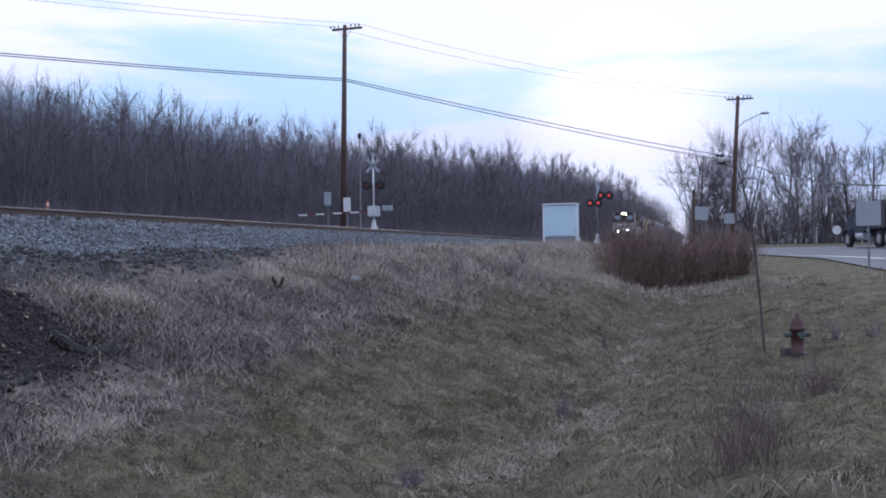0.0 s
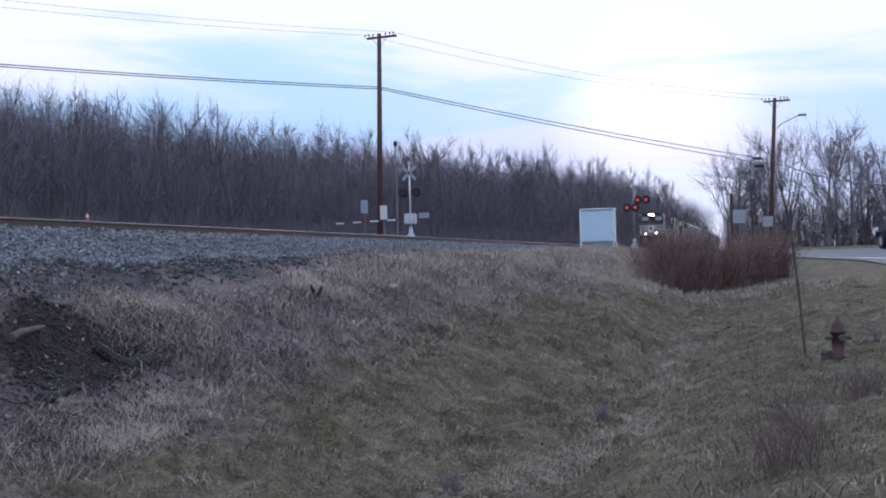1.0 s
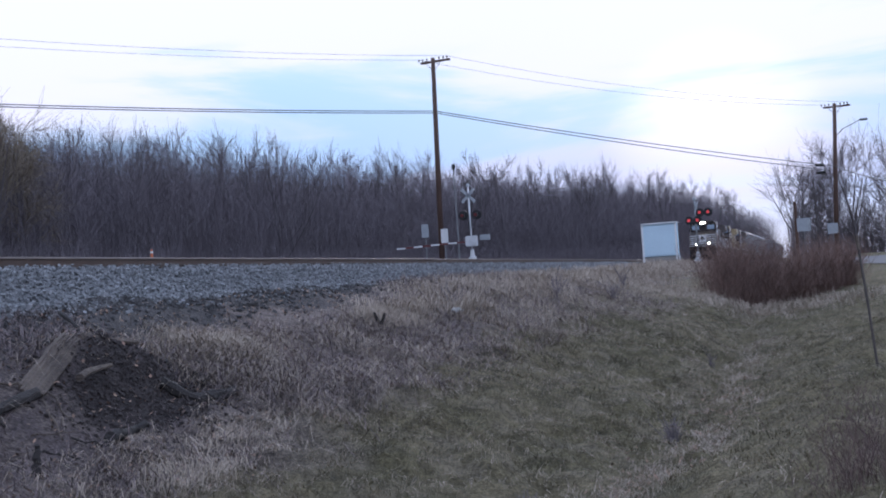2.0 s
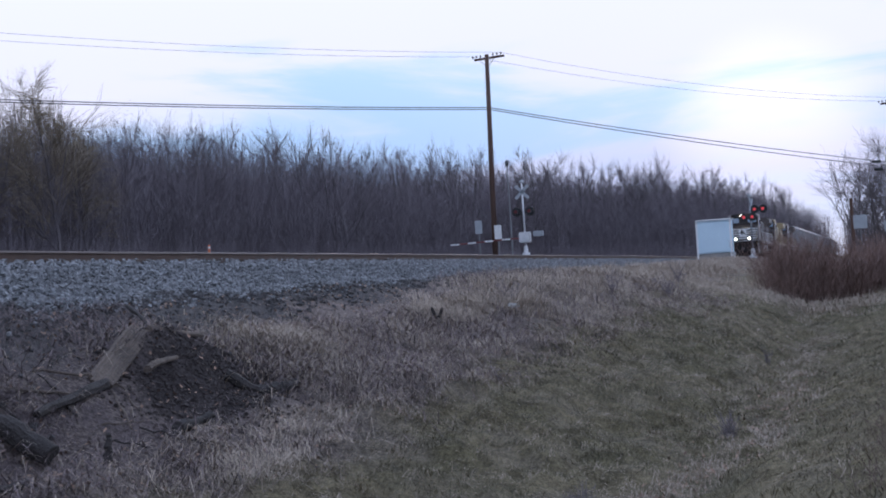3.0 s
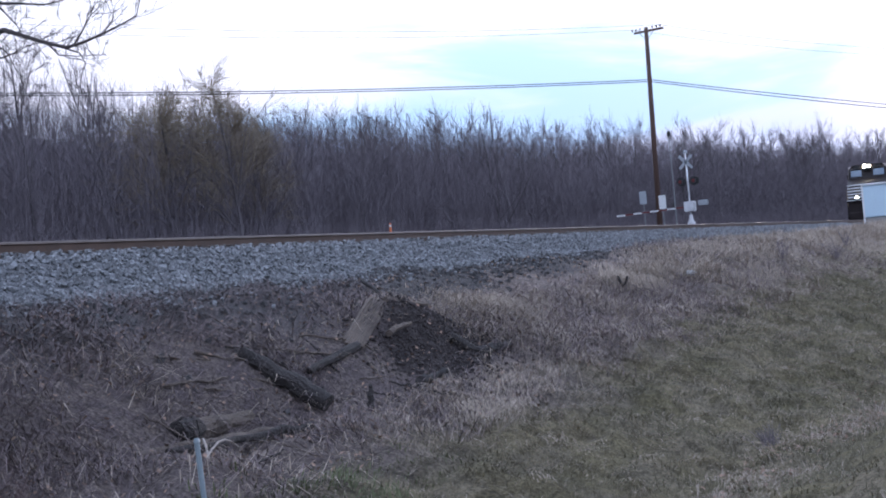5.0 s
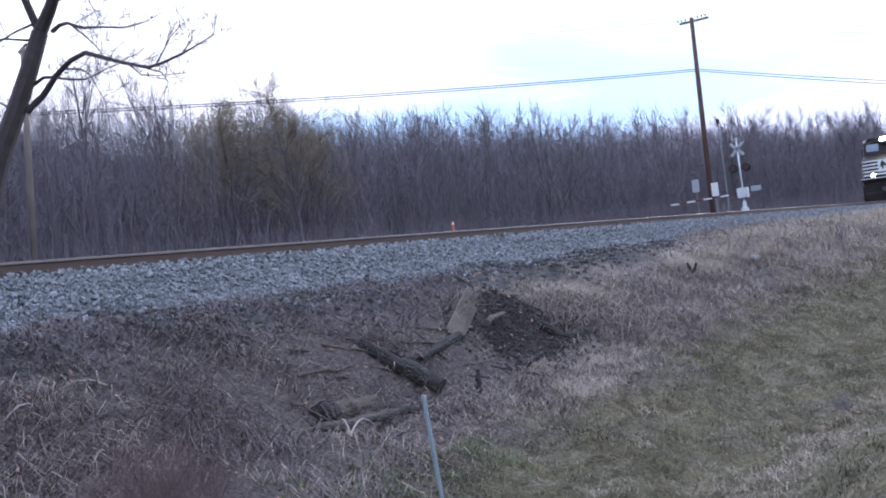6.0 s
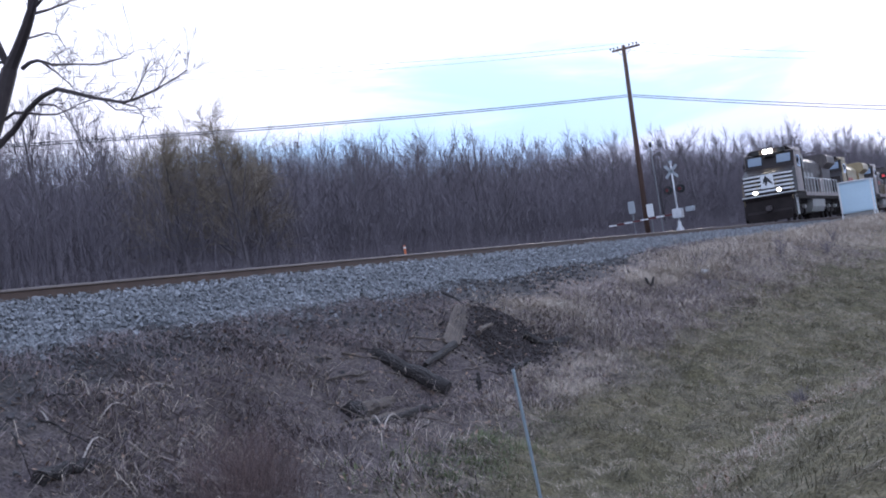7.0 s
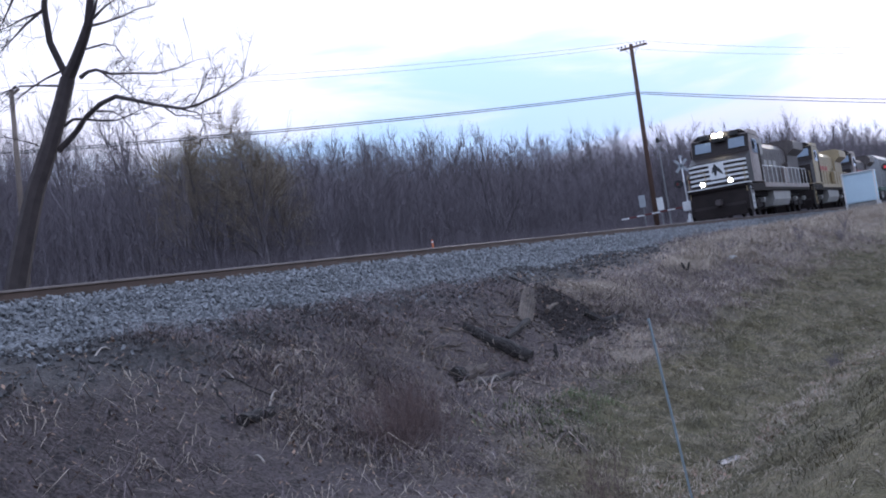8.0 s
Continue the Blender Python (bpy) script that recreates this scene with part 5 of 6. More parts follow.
    limb([at(30.93, 30.19, 12.34), at(30.34, 28.87, 12.2), at(29.97, 28.15, 11.92), at(29.66, 27.67, 11.32), at(29.34, 27.2, 10.69)], 0.04, 0.01, 8, 0.8)
    limb([at(31.05, 31.54, 11.26), at(30.58, 32.18, 11.39), at(30.16, 32.74, 11.44), at(29.85, 33.16, 11.31), at(29.41, 33.75, 11.15)], 0.045, 0.02, 10, 0.8)
    limb([at(31.14, 31.41, 11.86), at(30.72, 31.99, 11.61), at(30.32, 32.52, 11.27), at(29.99, 32.97, 10.92), at(29.53, 33.59, 10.49)], 0.05, 0.02, 12, 0.8)
    limb([at(30.96, 31.66, 14.26), at(30.48, 32.31, 13.69), at(30.13, 32.78, 13.18), at(29.79, 33.24, 12.7)], 0.07, 0.03, 16, 0.9)
    limb([at(30.92, 31.71, 14.13), at(30.44, 32.36, 13.93), at(30.06, 32.88, 13.66), at(29.62, 33.47, 13.5)], 0.055, 0.02, 14, 0.9)
    limb([at(30.43, 32.38, 15.08), at(30.23, 32.65, 14.48), at(30.02, 32.93, 13.88), at(29.8, 33.22, 13.5)], 0.06, 0.02, 12, 0.9)
    limb([at(30.57, 32.19, 8.92), at(30.26, 32.6, 9.27), at(29.87, 33.14, 9.55), at(29.47, 33.68, 9.73)], 0.04, 0.01, 8, 0.7)
    limb([at(27.57, 24.32, 8.72), at(27, 23.39, 8.39), at(26.85, 23.1, 8.05), at(26.84, 23.31, 7.67)], 0.03, 0.01, 8, 0.6)
    limb([at(27.32, 23.87, 8.67), at(27.05, 23.32, 8.93), at(26.97, 22.93, 9.31), at(27.25, 22.55, 9.71)], 0.03, 0.01, 8, 0.7)
    limb([at(27.14, 22.71, 8.81), at(27.31, 22.47, 9.14), at(27.38, 22.37, 9.59)], 0.025, 0.01, 6, 0.6)
    limb([at(28.3, 25.57, 9.17), at(27.74, 24.69, 8.6), at(27.09, 23.57, 8.34), at(27.17, 22.66, 8.25)], 0.03, 0.01, 10, 0.6)
    t = tree_thing("large dark leaning bare tree with a long low limb", "tree", wood, fine, M_DARKBARK, M_DARKBARK, "")
    t.matrix_basis = Matrix.Translation(O)


deep_woods()
build_woods()
build_understory()
build_single_trees()
limb_tree()


# ---- verge: bushes, grass, stump and logs ----
def blades(name, label, count, pick, material, low, high, width, lean, seed, category="grass", tilt_down=0.0, bundle=8, spread=0.12):
    """Curved grass blades in small bundles; pick(rng) gives a spot or None."""
    rng = random.Random(seed)
    v, f = [], []
    while count > 0:
        spot = pick(rng)
        count -= bundle
        if spot is None:
            continue
        x0, y0, scale = spot
        main = 9.0 * noise.noise((x0 * 0.45, y0 * 0.45, seed)) + rng.gauss(0, 0.5)
        tuft = 0.75 + 0.9 * abs(noise.noise((x0 * 1.3, y0 * 1.3, 2.0 + seed)))
        for b in range(bundle):
            x, y = x0 + rng.gauss(0, spread), y0 + rng.gauss(0, spread)
            z = lay(x, y) - 0.01
            h = rng.uniform(low, high) * scale * tuft
            t = main + rng.gauss(0, 0.7)
            l = abs(rng.gauss(lean, lean * 0.5))
            ux, uy = math.cos(t), math.sin(t)
            w = width * rng.uniform(0.6, 1.3)
            k = len(v)
            px, py = -uy * w, ux * w
            mid, end = (x + ux * l * h * 0.4, y + uy * l * h * 0.4, z + h * 0.6), (x + ux * l * h, y + uy * l * h, z + h * (1.0 - 0.35 * min(l, 1.6) - tilt_down * rng.random()))
            v += [(x - px, y - py, z), (x + px, y + py, z), (mid[0] - px * 0.8, mid[1] - py * 0.8, mid[2]), (mid[0] + px * 0.8, mid[1] + py * 0.8, mid[2]), end]
            f += [(k, k + 1, k + 3, k + 2), (k + 2, k + 3, k + 4)]
    ob = new(name, mesh_from(name, v, f, material))
    return tagged(ob, label, category, kind="stuff")


def spot_in(x0, x1, power, y_of, rule=None):
    def pick(rng):
        x = x0 + (x1 - x0) * rng.random() ** power
        y = y_of(rng, x)
        if rule and not rule(x, y, rng):
            return None
        return x, y, 1.0
    return pick


def edge_y(x):
    """Where the mown grass ends."""
    return float(np.interp(x, [-10, 3, 6, 9, 14, 20, 27, 34, 45], [5.1, 5.2, 5.9, 6.7, 6.6, 6.2, 5.6, 4.6, 3.6])) + 0.7 * noise.noise((x * 0.4, 2.0, 0.0))


def mown(x, y, rng):
    if y < 1.6 and rng.random() < 0.35:
        return False
    return y < edge_y(x) + rng.gauss(0, 0.25)


def wild(x, y, rng):
    if y > np.interp(x, [5, 19, 24, 28, 31, 40], [9.4, 9.2, 8.4, 8.6, 10.2, 10.6]) + rng.gauss(0, 0.2):
        return False
    if ((x - 15.5) / 1.7) ** 2 + ((y - 8.3) / 0.8) ** 2 < 1 + rng.gauss(0, 0.15):
        return False
    if 8.5 < x < 14.2 and 7.4 < y < 9.6 and rng.random() < 0.7:
        return False
    if x < 3.2 and rng.random() < 0.5:
        return False
    thin = 0.02 if x < 17 else -0.2
    return y > edge_y(x) + rng.gauss(0, 0.3) and noise.noise((x * 0.7, y * 0.9, 9.0)) > thin + rng.gauss(0, 0.1)


def build_grass():
    blades("verge_grass", "short matted winter grass, brown and dull green", 150000, spot_in(-4, 48, 1.2, lambda r, x: r.uniform(-3, edge_y(x) + 0.4), mown), M_GREENGRASS, 0.05, 0.13, 0.0032, 1.6, 1, tilt_down=0.3, spread=0.08)
    blades("verge_straw", "pale straw blades matted over the verge", 52000, spot_in(-4, 48, 1.2, lambda r, x: r.uniform(-3, edge_y(x) + 0.6), lambda x, y, r: mown(x, y, r) and (y > 2.2 or r.random() < 0.25)), M_DRYGRASS, 0.05, 0.13, 0.003, 1.8, 2, tilt_down=0.3, spread=0.1)
    blades("dead_growth", "flattened tan dead grass and stalks on the slope", 38000, spot_in(15, 46, 1.1, lambda r, x: r.uniform(edge_y(x) - 0.3, 10.3), wild), M_DRYGRASS, 0.08, 0.26, 0.004, 1.6, 3, tilt_down=0.5, spread=0.13)
    blades("dark_growth", "matted grey-brown dead growth among dark soil", 50000, spot_in(-4, 28, 0.9, lambda r, x: r.uniform(edge_y(x) - 0.3, 10.0), wild), M_REED, 0.06, 0.22, 0.004, 2.2, 8, tilt_down=0.75, spread=0.15)
    blades("pale_stalks", "pale broken stalks lying over the dark growth", 27000, spot_in(-4, 34, 0.9, lambda r, x: r.uniform(edge_y(x) - 0.3, 9.8), wild), M_DRYGRASS, 0.1, 0.3, 0.0045, 2.4, 9, tilt_down=0.8, bundle=3, spread=0.25)
    blades("broken_stalks", "broken grey dead stalks lying on the slope", 26000, spot_in(-4, 40, 1.2, lambda r, x: r.uniform(edge_y(x) - 0.2, 10.2), wild), M_REED, 0.12, 0.4, 0.005, 2.4, 4, tilt_down=0.8, bundle=4, spread=0.3)

    blades("matted_stalks", "dark matted stems pressed flat on the soil below the track", 20000, spot_in(4, 17, 1.0, lambda r, x: r.uniform(7.6, 10.7), lambda x, y, r: noise.noise((x * 0.8, y * 1.4, 6.0)) > -0.2 and not (12.6 < x < 16.8 and 7.7 < y < 9.4) and not (8.3 < x < 11.6 and 7.5 < y < 9.0 and r.random() < 0.7)), M_REED, 0.1, 0.3, 0.004, 2.8, 21, tilt_down=0.62, bundle=6, spread=0.22)
    blades("grass_clump", "pale clump of bent dry grass beside the spoil heap", 2600, lambda r: (r.gauss(18.6, 0.9), r.gauss(8.75, 0.35), 1.0), M_DRYGRASS, 0.1, 0.28, 0.0045, 1.4, 22, tilt_down=0.4, spread=0.15)
    blades("grass_clump", "pale tuft of dead stalks at the edge of the mown grass", 2200, lambda r: (r.gauss(14.0, 1.4), r.gauss(6.9, 0.3), 1.0), M_DRYGRASS, 0.08, 0.24, 0.004, 1.5, 23, tilt_down=0.4, spread=0.12)
    blades("grass_tufts", "longer bent tufts of winter grass on the hummocks", 42000, spot_in(2, 34, 1.1, lambda r, x: r.uniform(-1, edge_y(x)), lambda x, y, r: noise.noise((x * 1.1, y * 1.9, 5.0)) > 0.12), M_GREENGRASS, 0.1, 0.2, 0.0038, 1.7, 24, tilt_down=0.3, spread=0.12)

    def fringe(r, x):
        return r.gauss(float(np.interp(x, [27, 32, 45, 80], [7.6, 7.8, 7.4, 7.0])), 0.9)

    def patchy(x, y, r):
        return y < np.interp(x, [27, 30, 34], [8.4, 9.2, 10.6]) and noise.noise((x * 0.5, y * 0.8, 4.0)) > -0.15
    blades("tall_dry_grass", "tall pale dry grass along the top of the slope", 36000, spot_in(27, 80, 1.1, fringe, patchy), M_DRYGRASS, 0.15, 0.45, 0.006, 0.9, 5, tilt_down=0.2, spread=0.2)
    blades("grass_clump", "pale clump of bent dry grass on the slope", 4200, lambda r: (r.gauss(25.6, 0.9), r.gauss(8.1, 0.25), 1.0), M_DRYGRASS, 0.15, 0.4, 0.006, 1.0, 15, tilt_down=0.2, spread=0.15)
    blades("bush_skirt_grass", "dull dry grass at the foot of the bushes", 5000, lambda r: (r.gauss(44.6, 1.8), r.gauss(2.6, 2.4), 1.0), M_DRYGRASS, 0.12, 0.4, 0.007, 0.9, 16, tilt_down=0.2, spread=0.2)
    blades("ditch_growth", "reddish dead growth and leaves in the ditch", 6000, spot_in(3, 36, 1.1, lambda r, x: r.gauss(float(np.interp(x, [4, 13, 20, 40], [3.6, 2.9, 1.9, 1.6])), 0.28)), M_DRYGRASS, 0.06, 0.2, 0.0035, 1.6, 6, tilt_down=0.2)
    blades("green_patch", "small patch of fresh green grass", 1800, lambda r: (r.gauss(7.6, 1.0), r.gauss(6.2, 0.35), 1.0), M_LIVEGRASS, 0.06, 0.16, 0.006, 0.9, 7)


def bush(label, x, y, w, d, h, count, material, seed, forks=3, radius=0.008):
    rng = random.Random(seed)
    b = thing("bush", label, "bush", pose(x, y, lay(x, y, False)), "bushes")
    stems, sprays = Build(), Build()
    for i in range(count):
        px, py = rng.gauss(0, 0.4) * w, rng.gauss(0, 0.4) * d
        hh = h * rng.uniform(0.35, 1.2) * math.exp(-0.45 * ((px / w) ** 2 + (py / d) ** 2))
        lx, ly = rng.gauss(0, 0.32) * hh + px * 0.2, rng.gauss(0, 0.32) * hh + py * 0.2
        z0 = lay(x + px, y + py) - lay(x, y, False) - 0.05
        a, m, e = Vector((px, py, z0)), Vector((px + lx * 0.4, py + ly * 0.4, z0 + hh * 0.55)), Vector((px + lx, py + ly, z0 + hh))
        stems.tube([a, m, e], [radius, radius * 0.8, radius * 0.4], 3, False)
        for k in range(forks):
            q = a.lerp(m, 0.4 + 0.6 * rng.random()) if k % 2 else m.lerp(e, rng.random())
            sprays.tube([q, q + Vector((rng.gauss(0, 0.3), rng.gauss(0, 0.3), rng.uniform(0.2, 0.7))) * hh * 0.45], [radius * 0.6, radius * 0.35], 3, False)
    part("stem_clump", mesh_from("stem_clump", stems.v, stems.f, material), None, b)
    part("crown", mesh_from("crown", sprays.v, sprays.f, material), None, b)
    return b


def build_bushes():
    for x, y, w, d, h, s in ((46.5, 3.1, 1.3, 0.95, 1.95, 1), (47.5, 2.2, 1.2, 0.9, 2.0, 2), (48.8, 1.2, 1.2, 0.8, 1.75, 3), (50.5, 0.3, 1.3, 0.8, 1.7, 4), (52.5, -0.5, 1.2, 0.7, 1.55, 5)):
        bush("tangled reddish-brown leafless bush at the field edge", x, y, w, d, h, 620, M_REDBRUSH, s, 6, 0.006)
    bush("thin grey leafless bush on the near bank", 9.6, -0.2, 0.55, 0.45, 0.68, 130, M_PURPLEBRUSH, 12, 10, 0.0018)
    bush("thin grey leafless bush near the hydrant", 17.0, -1.15, 0.5, 0.4, 0.48, 140, M_PURPLEBRUSH, 13, 8, 0.0022)
    bush("thin reddish leafless bush on the slope", 4.2, 6.9, 0.9, 0.5, 0.85, 420, M_PURPLEBRUSH, 14, 6, 0.0024)
    bush("thin reddish leafless bush on the slope", 3.3, 4.3, 0.5, 0.4, 0.6, 100, M_PURPLEBRUSH, 15, 5, 0.002)
    bush("small dark tuft beside the ditch", 21.0, 2.4, 0.14, 0.14, 0.42, 60, M_BRUSH, 16, 2, 0.006)
    bush("small dark tuft in the grass", 14.5, 3.3, 0.13, 0.13, 0.32, 60, M_BRUSH, 17, 2, 0.005)
    for i, (x, y, h) in enumerate(((33.2, 6.4, 0.75), (37, 5.6, 0.6), (42, 6.0, 0.7), (24.2, -1.9, 0.45), (24.6, -2.5, 0.5), (30, 2.5, 0.4), (28, 7.6, 0.5))):
        bush("dry dark weed stalk standing in the grass", x, y, 0.08, 0.08, h, 14, M_BRUSH, 30 + i, 5, 0.008)
    # forked twig standing on the slope
    t = thing("forked_stump", "small dark forked dead stub on the slope", "stump", pose(23.8, 7.85, lay(23.8, 7.85)))
    part("stub", Build().tube([(0, 0, -0.1), (0, 0.02, 0.12), (0, 0.1, 0.32)], [0.05, 0.045, 0.02], 7).tube([(0, 0, 0.05), (0, -0.07, 0.2), (0, -0.1, 0.3)], [0.04, 0.03, 0.02], 7), M_DARKLOG, t)


def rough_log(name, label, a, b, r0, r1, material, seed, category="log", sides=12):
    rng = random.Random(seed)
    a, b = Vector(a), Vector(b)
    ob = thing(name, label, category, Matrix.Translation(a))
    n = 9
    pts = [(b - a) * (i / n) + Vector((rng.gauss(0, 0.012), rng.gauss(0, 0.012), rng.gauss(0, 0.012))) for i in range(n + 1)]
    bl = Build().tube(pts, [(r0 + (r1 - r0) * i / n) * rng.uniform(0.9, 1.08) for i in range(n + 1)], sides)
    bl.v = [tuple(Vector(p) + 0.03 * r0 / 0.12 * noise.noise_vector(Vector(p) * 9 + a)) for p in bl.v]
    part("bark", bl, material, ob)
    return ob


def build_stump_and_logs():
    # old stump: a split leaning slab over a dark hollow, roots running out of it
    top, foot = Vector((15.35, 9.02, 1.30)), Vector((13.65, 8.66, 0.70))
    s = thing("tree_stump", "old split stump slab leaning over dark soil", "stump", Matrix.Translation(foot))
    rng = random.Random(2)
    way = top - foot
    across = Vector((-0.455, 0.787, 0.418))
    depth = way.normalized().cross(across).normalized()
    for i in range(6):
        k0, k1 = rng.uniform(-0.03, 0.05), rng.uniform(0.94, 1.03) - 0.03 * abs(i - 3)
        o = across * (0.048 * i - 0.1) + depth * rng.uniform(-0.012, 0.012)
        pts = [way * (k0 + (k1 - k0) * q / 6) + o for q in range(7)]
        bl = Build().tube(pts, [0.034, 0.042, 0.044, 0.043, 0.044, 0.04, 0.02], 6)
        bl.v = [tuple(Vector(p) + 0.012 * noise.noise_vector(Vector(p) * 9 + Vector((i, 0, 0)))) for p in bl.v]
        part("splinter", bl, M_LOG, s, "pale split wood" if i > 3 else "")
    for a, b, r, m in (((14.35, 8.45, 0.84), (15.2, 8.5, 0.92), 0.05, M_LOG), ((16.35, 9.85, 1.60), (15.45, 8.85, 1.18), 0.03, M_DARKLOG),
                       ((13.75, 8.66, 0.70), (12.15, 8.5, 0.52), 0.08, M_DARKLOG), ((15.3, 8.95, 1.27), (16.4, 8.75, 1.12), 0.055, M_LOG),
                       ((15.9, 8.2, 0.62), (16.2, 7.8, 0.34), 0.10, M_DARKLOG), ((13.8, 8.6, 0.62), (13.2, 8.0, 0.24), 0.022, M_LOG)):
        a, b = Vector(a) - foot, Vector(b) - foot
        n = 6
        bl = Build().tube([a.lerp(b, q / n) for q in range(n + 1)], [r * (1 - 0.45 * q / n) for q in range(n + 1)], 7)
        bl.v = [tuple(Vector(p) + 0.04 * noise.noise_vector(Vector(p) * 4)) for p in bl.v]
        part("root", bl, m, s)
    rough_log("fallen_log", "dark rotten log lying down the slope", (11.32, 8.93, 0.83), (11.42, 7.86, 0.17), 0.115, 0.12, M_DARKLOG, 1)
    rough_log("fallen_log", "weathered short log half buried in dead stalks", (8.95, 8.2, 0.2), (10.7, 8.35, 0.14), 0.135, 0.08, M_LOG, 2)
    rough_log("log_end", "black rotten butt of a broken log", (8.82, 8.17, 0.2), (9.15, 8.2, 0.2), 0.13, 0.14, M_DARKLOG, 12, "log")
    rough_log("fallen_log", "long dark branch lying among stalks", (7.8, 7.98, 0.12), (10.3, 7.95, 0.02), 0.045, 0.055, M_LOG, 3)
    rough_log("fallen_log", "dark flattened branch below the log", (8.2, 7.85, 0.08), (10.8, 7.75, -0.02), 0.04, 0.05, M_DARKLOG, 8)
    rough_log("fallen_log", "dark broken root end on the soil", (16.15, 7.9, 0.34), (17.15, 7.75, 0.40), 0.10, 0.06, M_DARKLOG, 4)
    rough_log("wood_chunk", "small dark chunk of rotten wood", (13.5, 7.62, 0.18), (14.35, 7.6, 0.24), 0.075, 0.035, M_DARKLOG, 5, "wood chunk")
    rough_log("wood_chunk", "short dark stub standing among stalks", (12.02, 7.6, -0.02), (12.1, 7.62, 0.30), 0.05, 0.025, M_DARKLOG, 9, "wood chunk")
    for k, (x, y) in enumerate(((9.4, 8.75), (10.0, 8.6), (10.4, 9.0), (9.8, 9.1), (10.9, 8.6), (12.4, 8.9), (13.0, 9.1))):
        z = lay(x, y) + 0.03
        rough_log("dead_branch", "dark flattened stick among the soil", (x, y, z), (x + 1.1, y - 0.12 - 0.05 * k, lay(x + 1.1, y - 0.12 - 0.05 * k) + 0.01), 0.022, 0.012, M_LOG, 60 + k, "branch", 6)
    # the thicker log and pale bent sticks on the near slope
    rough_log("fallen_log", "dark half-buried log among dead stalks", (2.85, 8.35, 0.48), (4.1, 8.35, 0.44), 0.085, 0.06, M_DARKLOG, 6)
    for k, (x, y, l, t) in enumerate(((2.9, 10.3, 0.6, 0.2), (3.9, 9.0, 0.7, 0.9), (4.6, 8.9, 0.6, 0.1), (3.6, 8.4, 0.8, 0.3), (4.9, 8.2, 0.6, 0.4), (2.0, 7.6, 0.4, 0.9), (8.2, 7.4, 0.8, 0.7), (8.0, 7.3, 0.7, 0.1), (4.6, 6.0, 0.5, 0.6), (6.3, 9.1, 0.5, 2.6))):
        st = thing("dead_branch", "pale bent dead stick arched over the growth", "branch", pose(x, y, lay(x, y)))
        pts = [(math.cos(t) * l * q / 5, math.sin(t) * l * q / 5, 0.02 + 0.2 * l * math.sin(0.6 * q)) for q in range(6)]
        part("stick", Build().tube(pts, [0.013, 0.012, 0.011, 0.009, 0.007, 0.004], 6), M_PALESTICK, st)
    rough_log("wood_chunk", "flat dark timber scrap below the ballast", (22.5, 10.2, 1.5), (23.0, 9.9, 1.5), 0.05, 0.04, M_DARKLOG, 7, "wood chunk")
    rng = random.Random(77)
    for i in range(34):
        x, y = rng.uniform(3, 15), rng.uniform(7.2, 9.6)
        l, t = rng.uniform(0.3, 0.9), rng.uniform(0, 6.28)
        x2, y2 = x + l * math.cos(t), y + l * math.sin(t)
        rough_log("dead_branch", "thin pale dead branch lying on the slope", (x, y, lay(x, y) + 0.04), (x2, y2, lay(x2, y2) + 0.05 + rng.random() * 0.1), 0.014, 0.006, M_LOG if i % 3 else M_DARKLOG, 100 + i, "branch", 6)


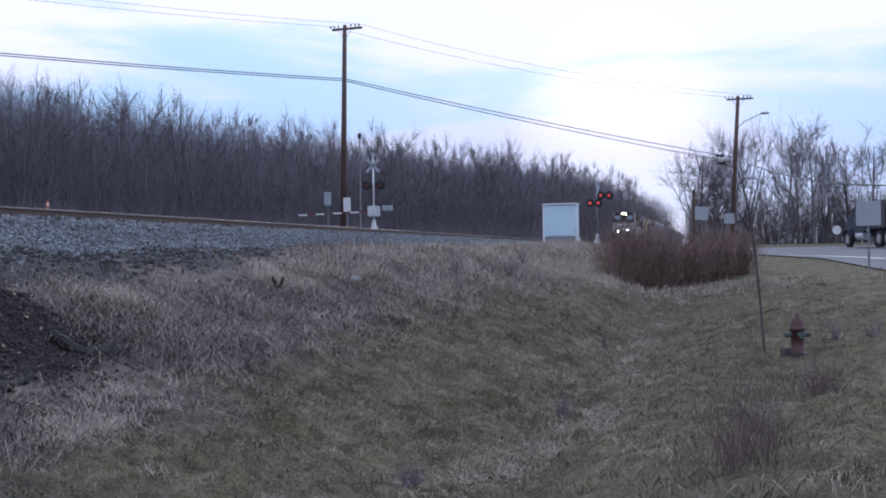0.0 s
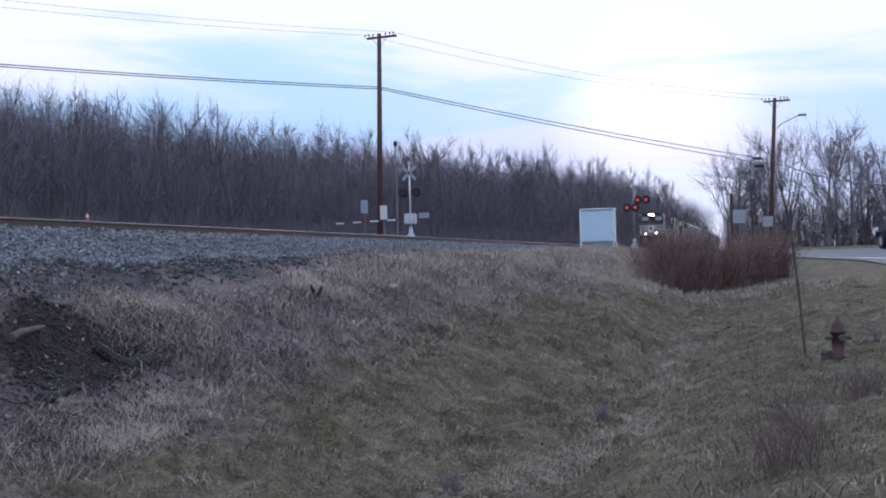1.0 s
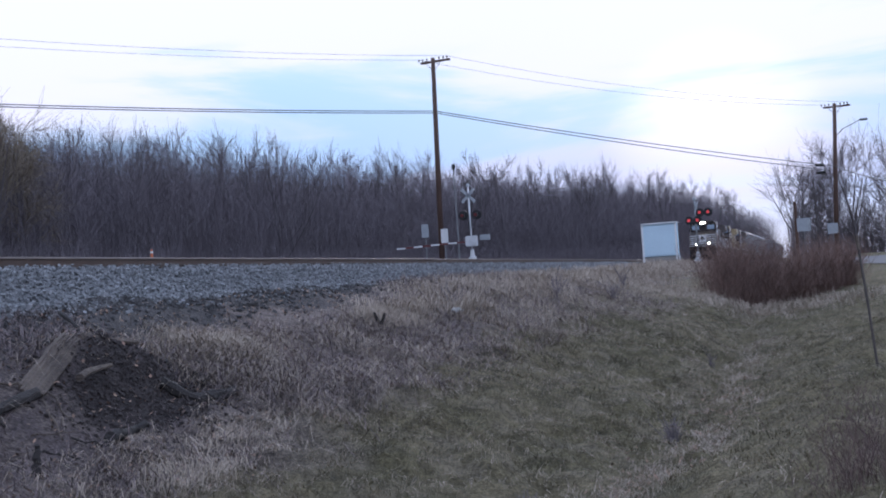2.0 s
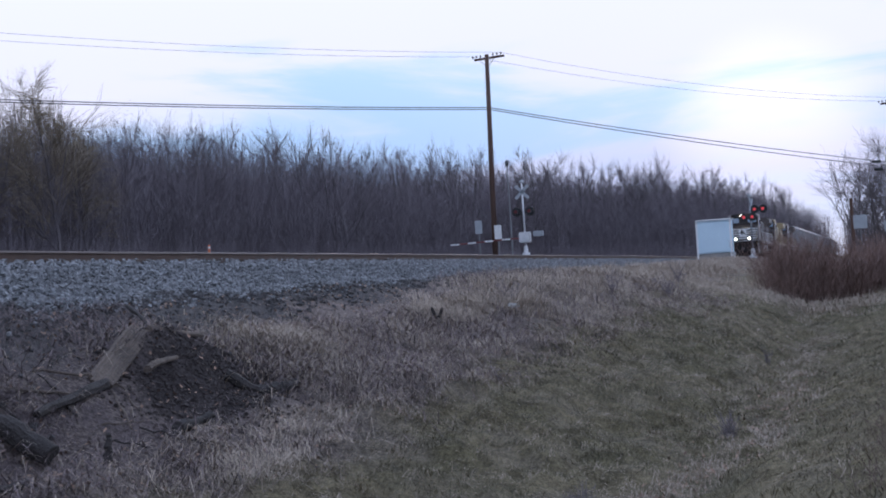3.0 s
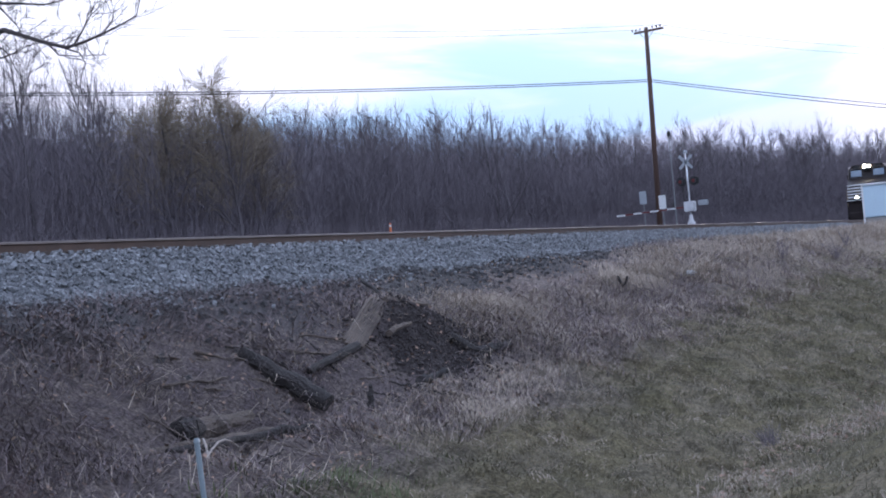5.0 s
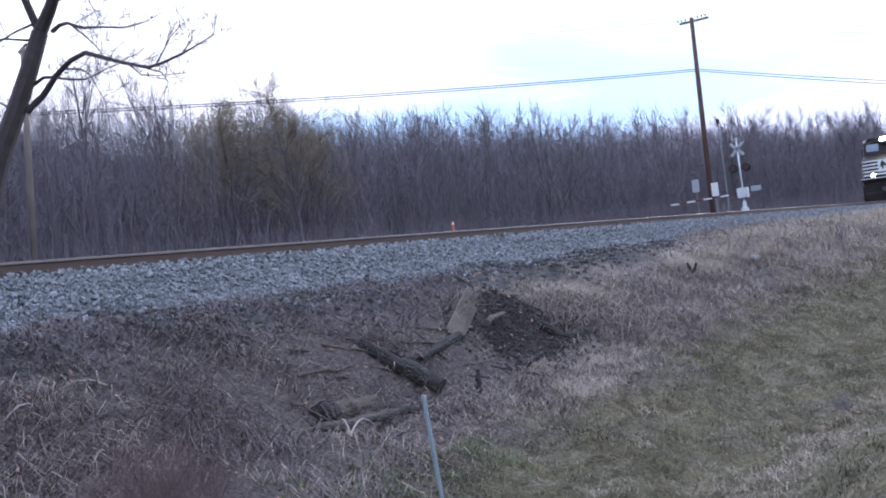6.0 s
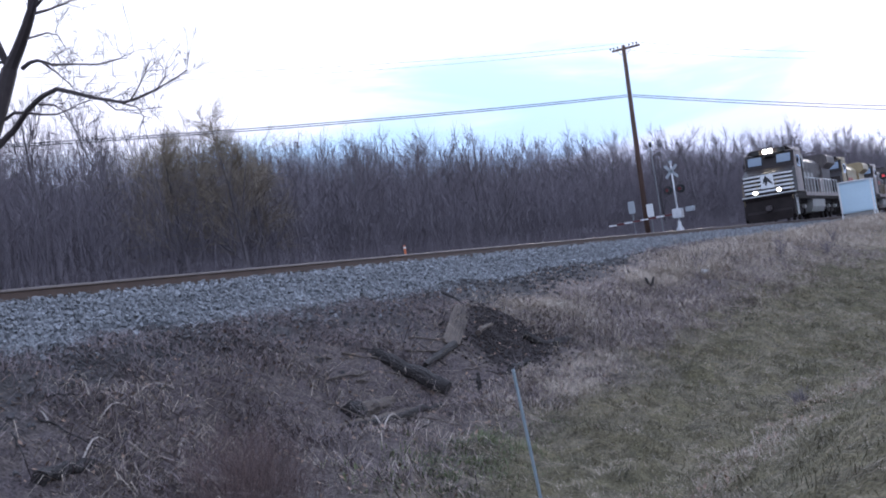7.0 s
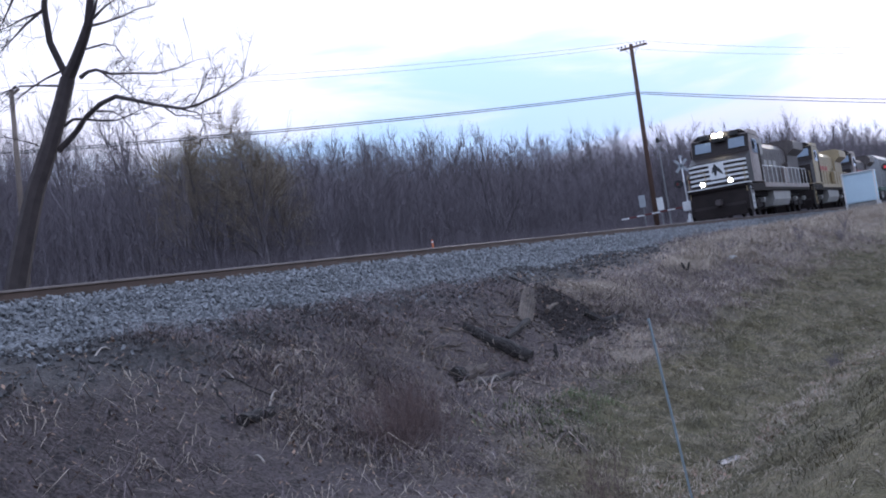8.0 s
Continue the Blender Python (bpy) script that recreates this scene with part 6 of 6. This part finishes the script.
def build_verge_things():
    # fire hydrant
    M_TANKCAP = mat("dull_green_cap", (0.085, 0.105, 0.097), (0.05, 0.068, 0.062), 6, 0.6)
    z = lay(23.6, -1.22)
    h = thing("fire_hydrant", "faded red cast-iron fire hydrant standing in the grass", "fire hydrant", pose(23.6, -1.22, z, 0, 0, 20))
    prof = [(0.0, 0.16), (0.04, 0.16), (0.045, 0.115), (0.42, 0.105), (0.43, 0.135), (0.47, 0.135), (0.48, 0.125), (0.56, 0.118), (0.62, 0.085), (0.65, 0.045), (0.72, 0.035)]
    part("barrel", Build().tube([(0, 0, a) for a, r in prof], [r for a, r in prof], 18), M_HYD, h, smooth=True)
    for way, r in (((-1, 0, 0), 0.06), ((0, 1, 0), 0.045), ((0, -1, 0), 0.045)):
        w = Vector(way)
        c = Vector((0, 0, 0.36))
        part("outlet_cap", Build().tube([c + w * 0.08, c + w * 0.17, c + w * 0.171, c + w * 0.21], [r * 0.8, r * 0.8, r, r * 0.95], 12), M_TANKCAP, h, "dull green outlet cap")
    part("foot_flange", Build().tube([(0, 0, -0.05), (0, 0, 0.06)], 0.19, 14), M_HYDDARK, h, "dark base flange")
    part("dark_guard", Build().box(-0.14, 0.14, 0.12, 0.26, -0.05, 0.16, 0.03), M_HYDDARK, h)
    # leaning marker stake by the hydrant
    st = thing("marker_stake", "thin leaning steel marker stake by the hydrant", "stake", pose(23.6, -0.72, lay(23.6, -0.72)))
    top = Vector((0.0, 0.2, 2.2))
    part("rod", Build().tube([(0, 0, -0.3), top * 0.5, top], [0.022, 0.021, 0.02], 8), M_STAKE, st)
    part("cap", Build().tube([top * 0.9, top * 1.005], [0.028, 0.028], 8), M_LOG, st)
    # blue guy guard near the camera
    gp = thing("marker_stake", "slim weathered blue plastic marker stake in the ditch", "stake", pose(1.85, 2.95, -1.2))
    a, b = Vector((0, 0, -0.2)), Vector((0.12, 0.2, 2.18))
    part("tube", Build().tube([a, a.lerp(b, 0.5), b], [0.012, 0.012, 0.012], 10), M_BLUE, gp)
    part("cap", Build().tube([b, b + (b - a).normalized() * 0.02], [0.016, 0.01], 10), M_BLUE, gp)
    # litter and water
    lit = new("litter", Build().box(-0.14, 0.14, -0.12, 0.12, 0, 0.09, 0.03).mesh("litter", M_PAPER))
    lit.matrix_basis = pose(27.3, 7.35, lay(27.3, 7.35) + 0.03, 8, 10, 30)
    tagged(lit, "crumpled pale scrap of litter on the slope", "litter")
    bm = Build()
    bm.prism([(0.3 * math.cos(k * 0.449) * (1 + 0.25 * math.sin(k * 2.1)), 0.13 * math.sin(k * 0.449) * (1 + 0.2 * math.cos(k * 1.7))) for k in range(14)], "z", -0.4, 0.0)
    w = new("water_puddle", bm.mesh("water_puddle", M_WATER))
    w.matrix_basis = pose(6.5, 3.65, -1.13)
    tagged(w, "small bright puddle of standing water in the ditch", "puddle", kind="structure")


def build_flecks():
    rng = random.Random(6)
    v, f = [], []
    for i in range(9000):
        x = -3 + 31 * rng.random() ** 1.1
        y = rng.uniform(edge_y(x) - 0.2, 10.6) if i % 4 else rng.gauss(float(np.interp(x, [4, 13, 20, 40], [3.6, 2.9, 1.9, 1.6])), 0.3)
        z = lay(x, y) + rng.uniform(0.02, 0.08)
        s, t, u = rng.uniform(0.012, 0.04), rng.uniform(0, 6.28), rng.uniform(-0.8, 0.8)
        k = len(v)
        for a, b in ((-1, 0), (0, -0.6), (1, 0), (0, 0.6)):
            v.append((x + s * (a * math.cos(t) - b * math.sin(t)), y + s * (a * math.sin(t) + b * math.cos(t)), z + s * u * a))
        f.append((k, k + 1, k + 2, k + 3))
    ob = new("fallen_leaves", mesh_from("fallen_leaves", v, f, M_LEAF))
    tagged(ob, "pale dead leaves and chips scattered on the slope", "leaves", kind="stuff")


build_flecks()
build_stump_and_logs()
build_verge_things()
build_bushes()
build_grass()


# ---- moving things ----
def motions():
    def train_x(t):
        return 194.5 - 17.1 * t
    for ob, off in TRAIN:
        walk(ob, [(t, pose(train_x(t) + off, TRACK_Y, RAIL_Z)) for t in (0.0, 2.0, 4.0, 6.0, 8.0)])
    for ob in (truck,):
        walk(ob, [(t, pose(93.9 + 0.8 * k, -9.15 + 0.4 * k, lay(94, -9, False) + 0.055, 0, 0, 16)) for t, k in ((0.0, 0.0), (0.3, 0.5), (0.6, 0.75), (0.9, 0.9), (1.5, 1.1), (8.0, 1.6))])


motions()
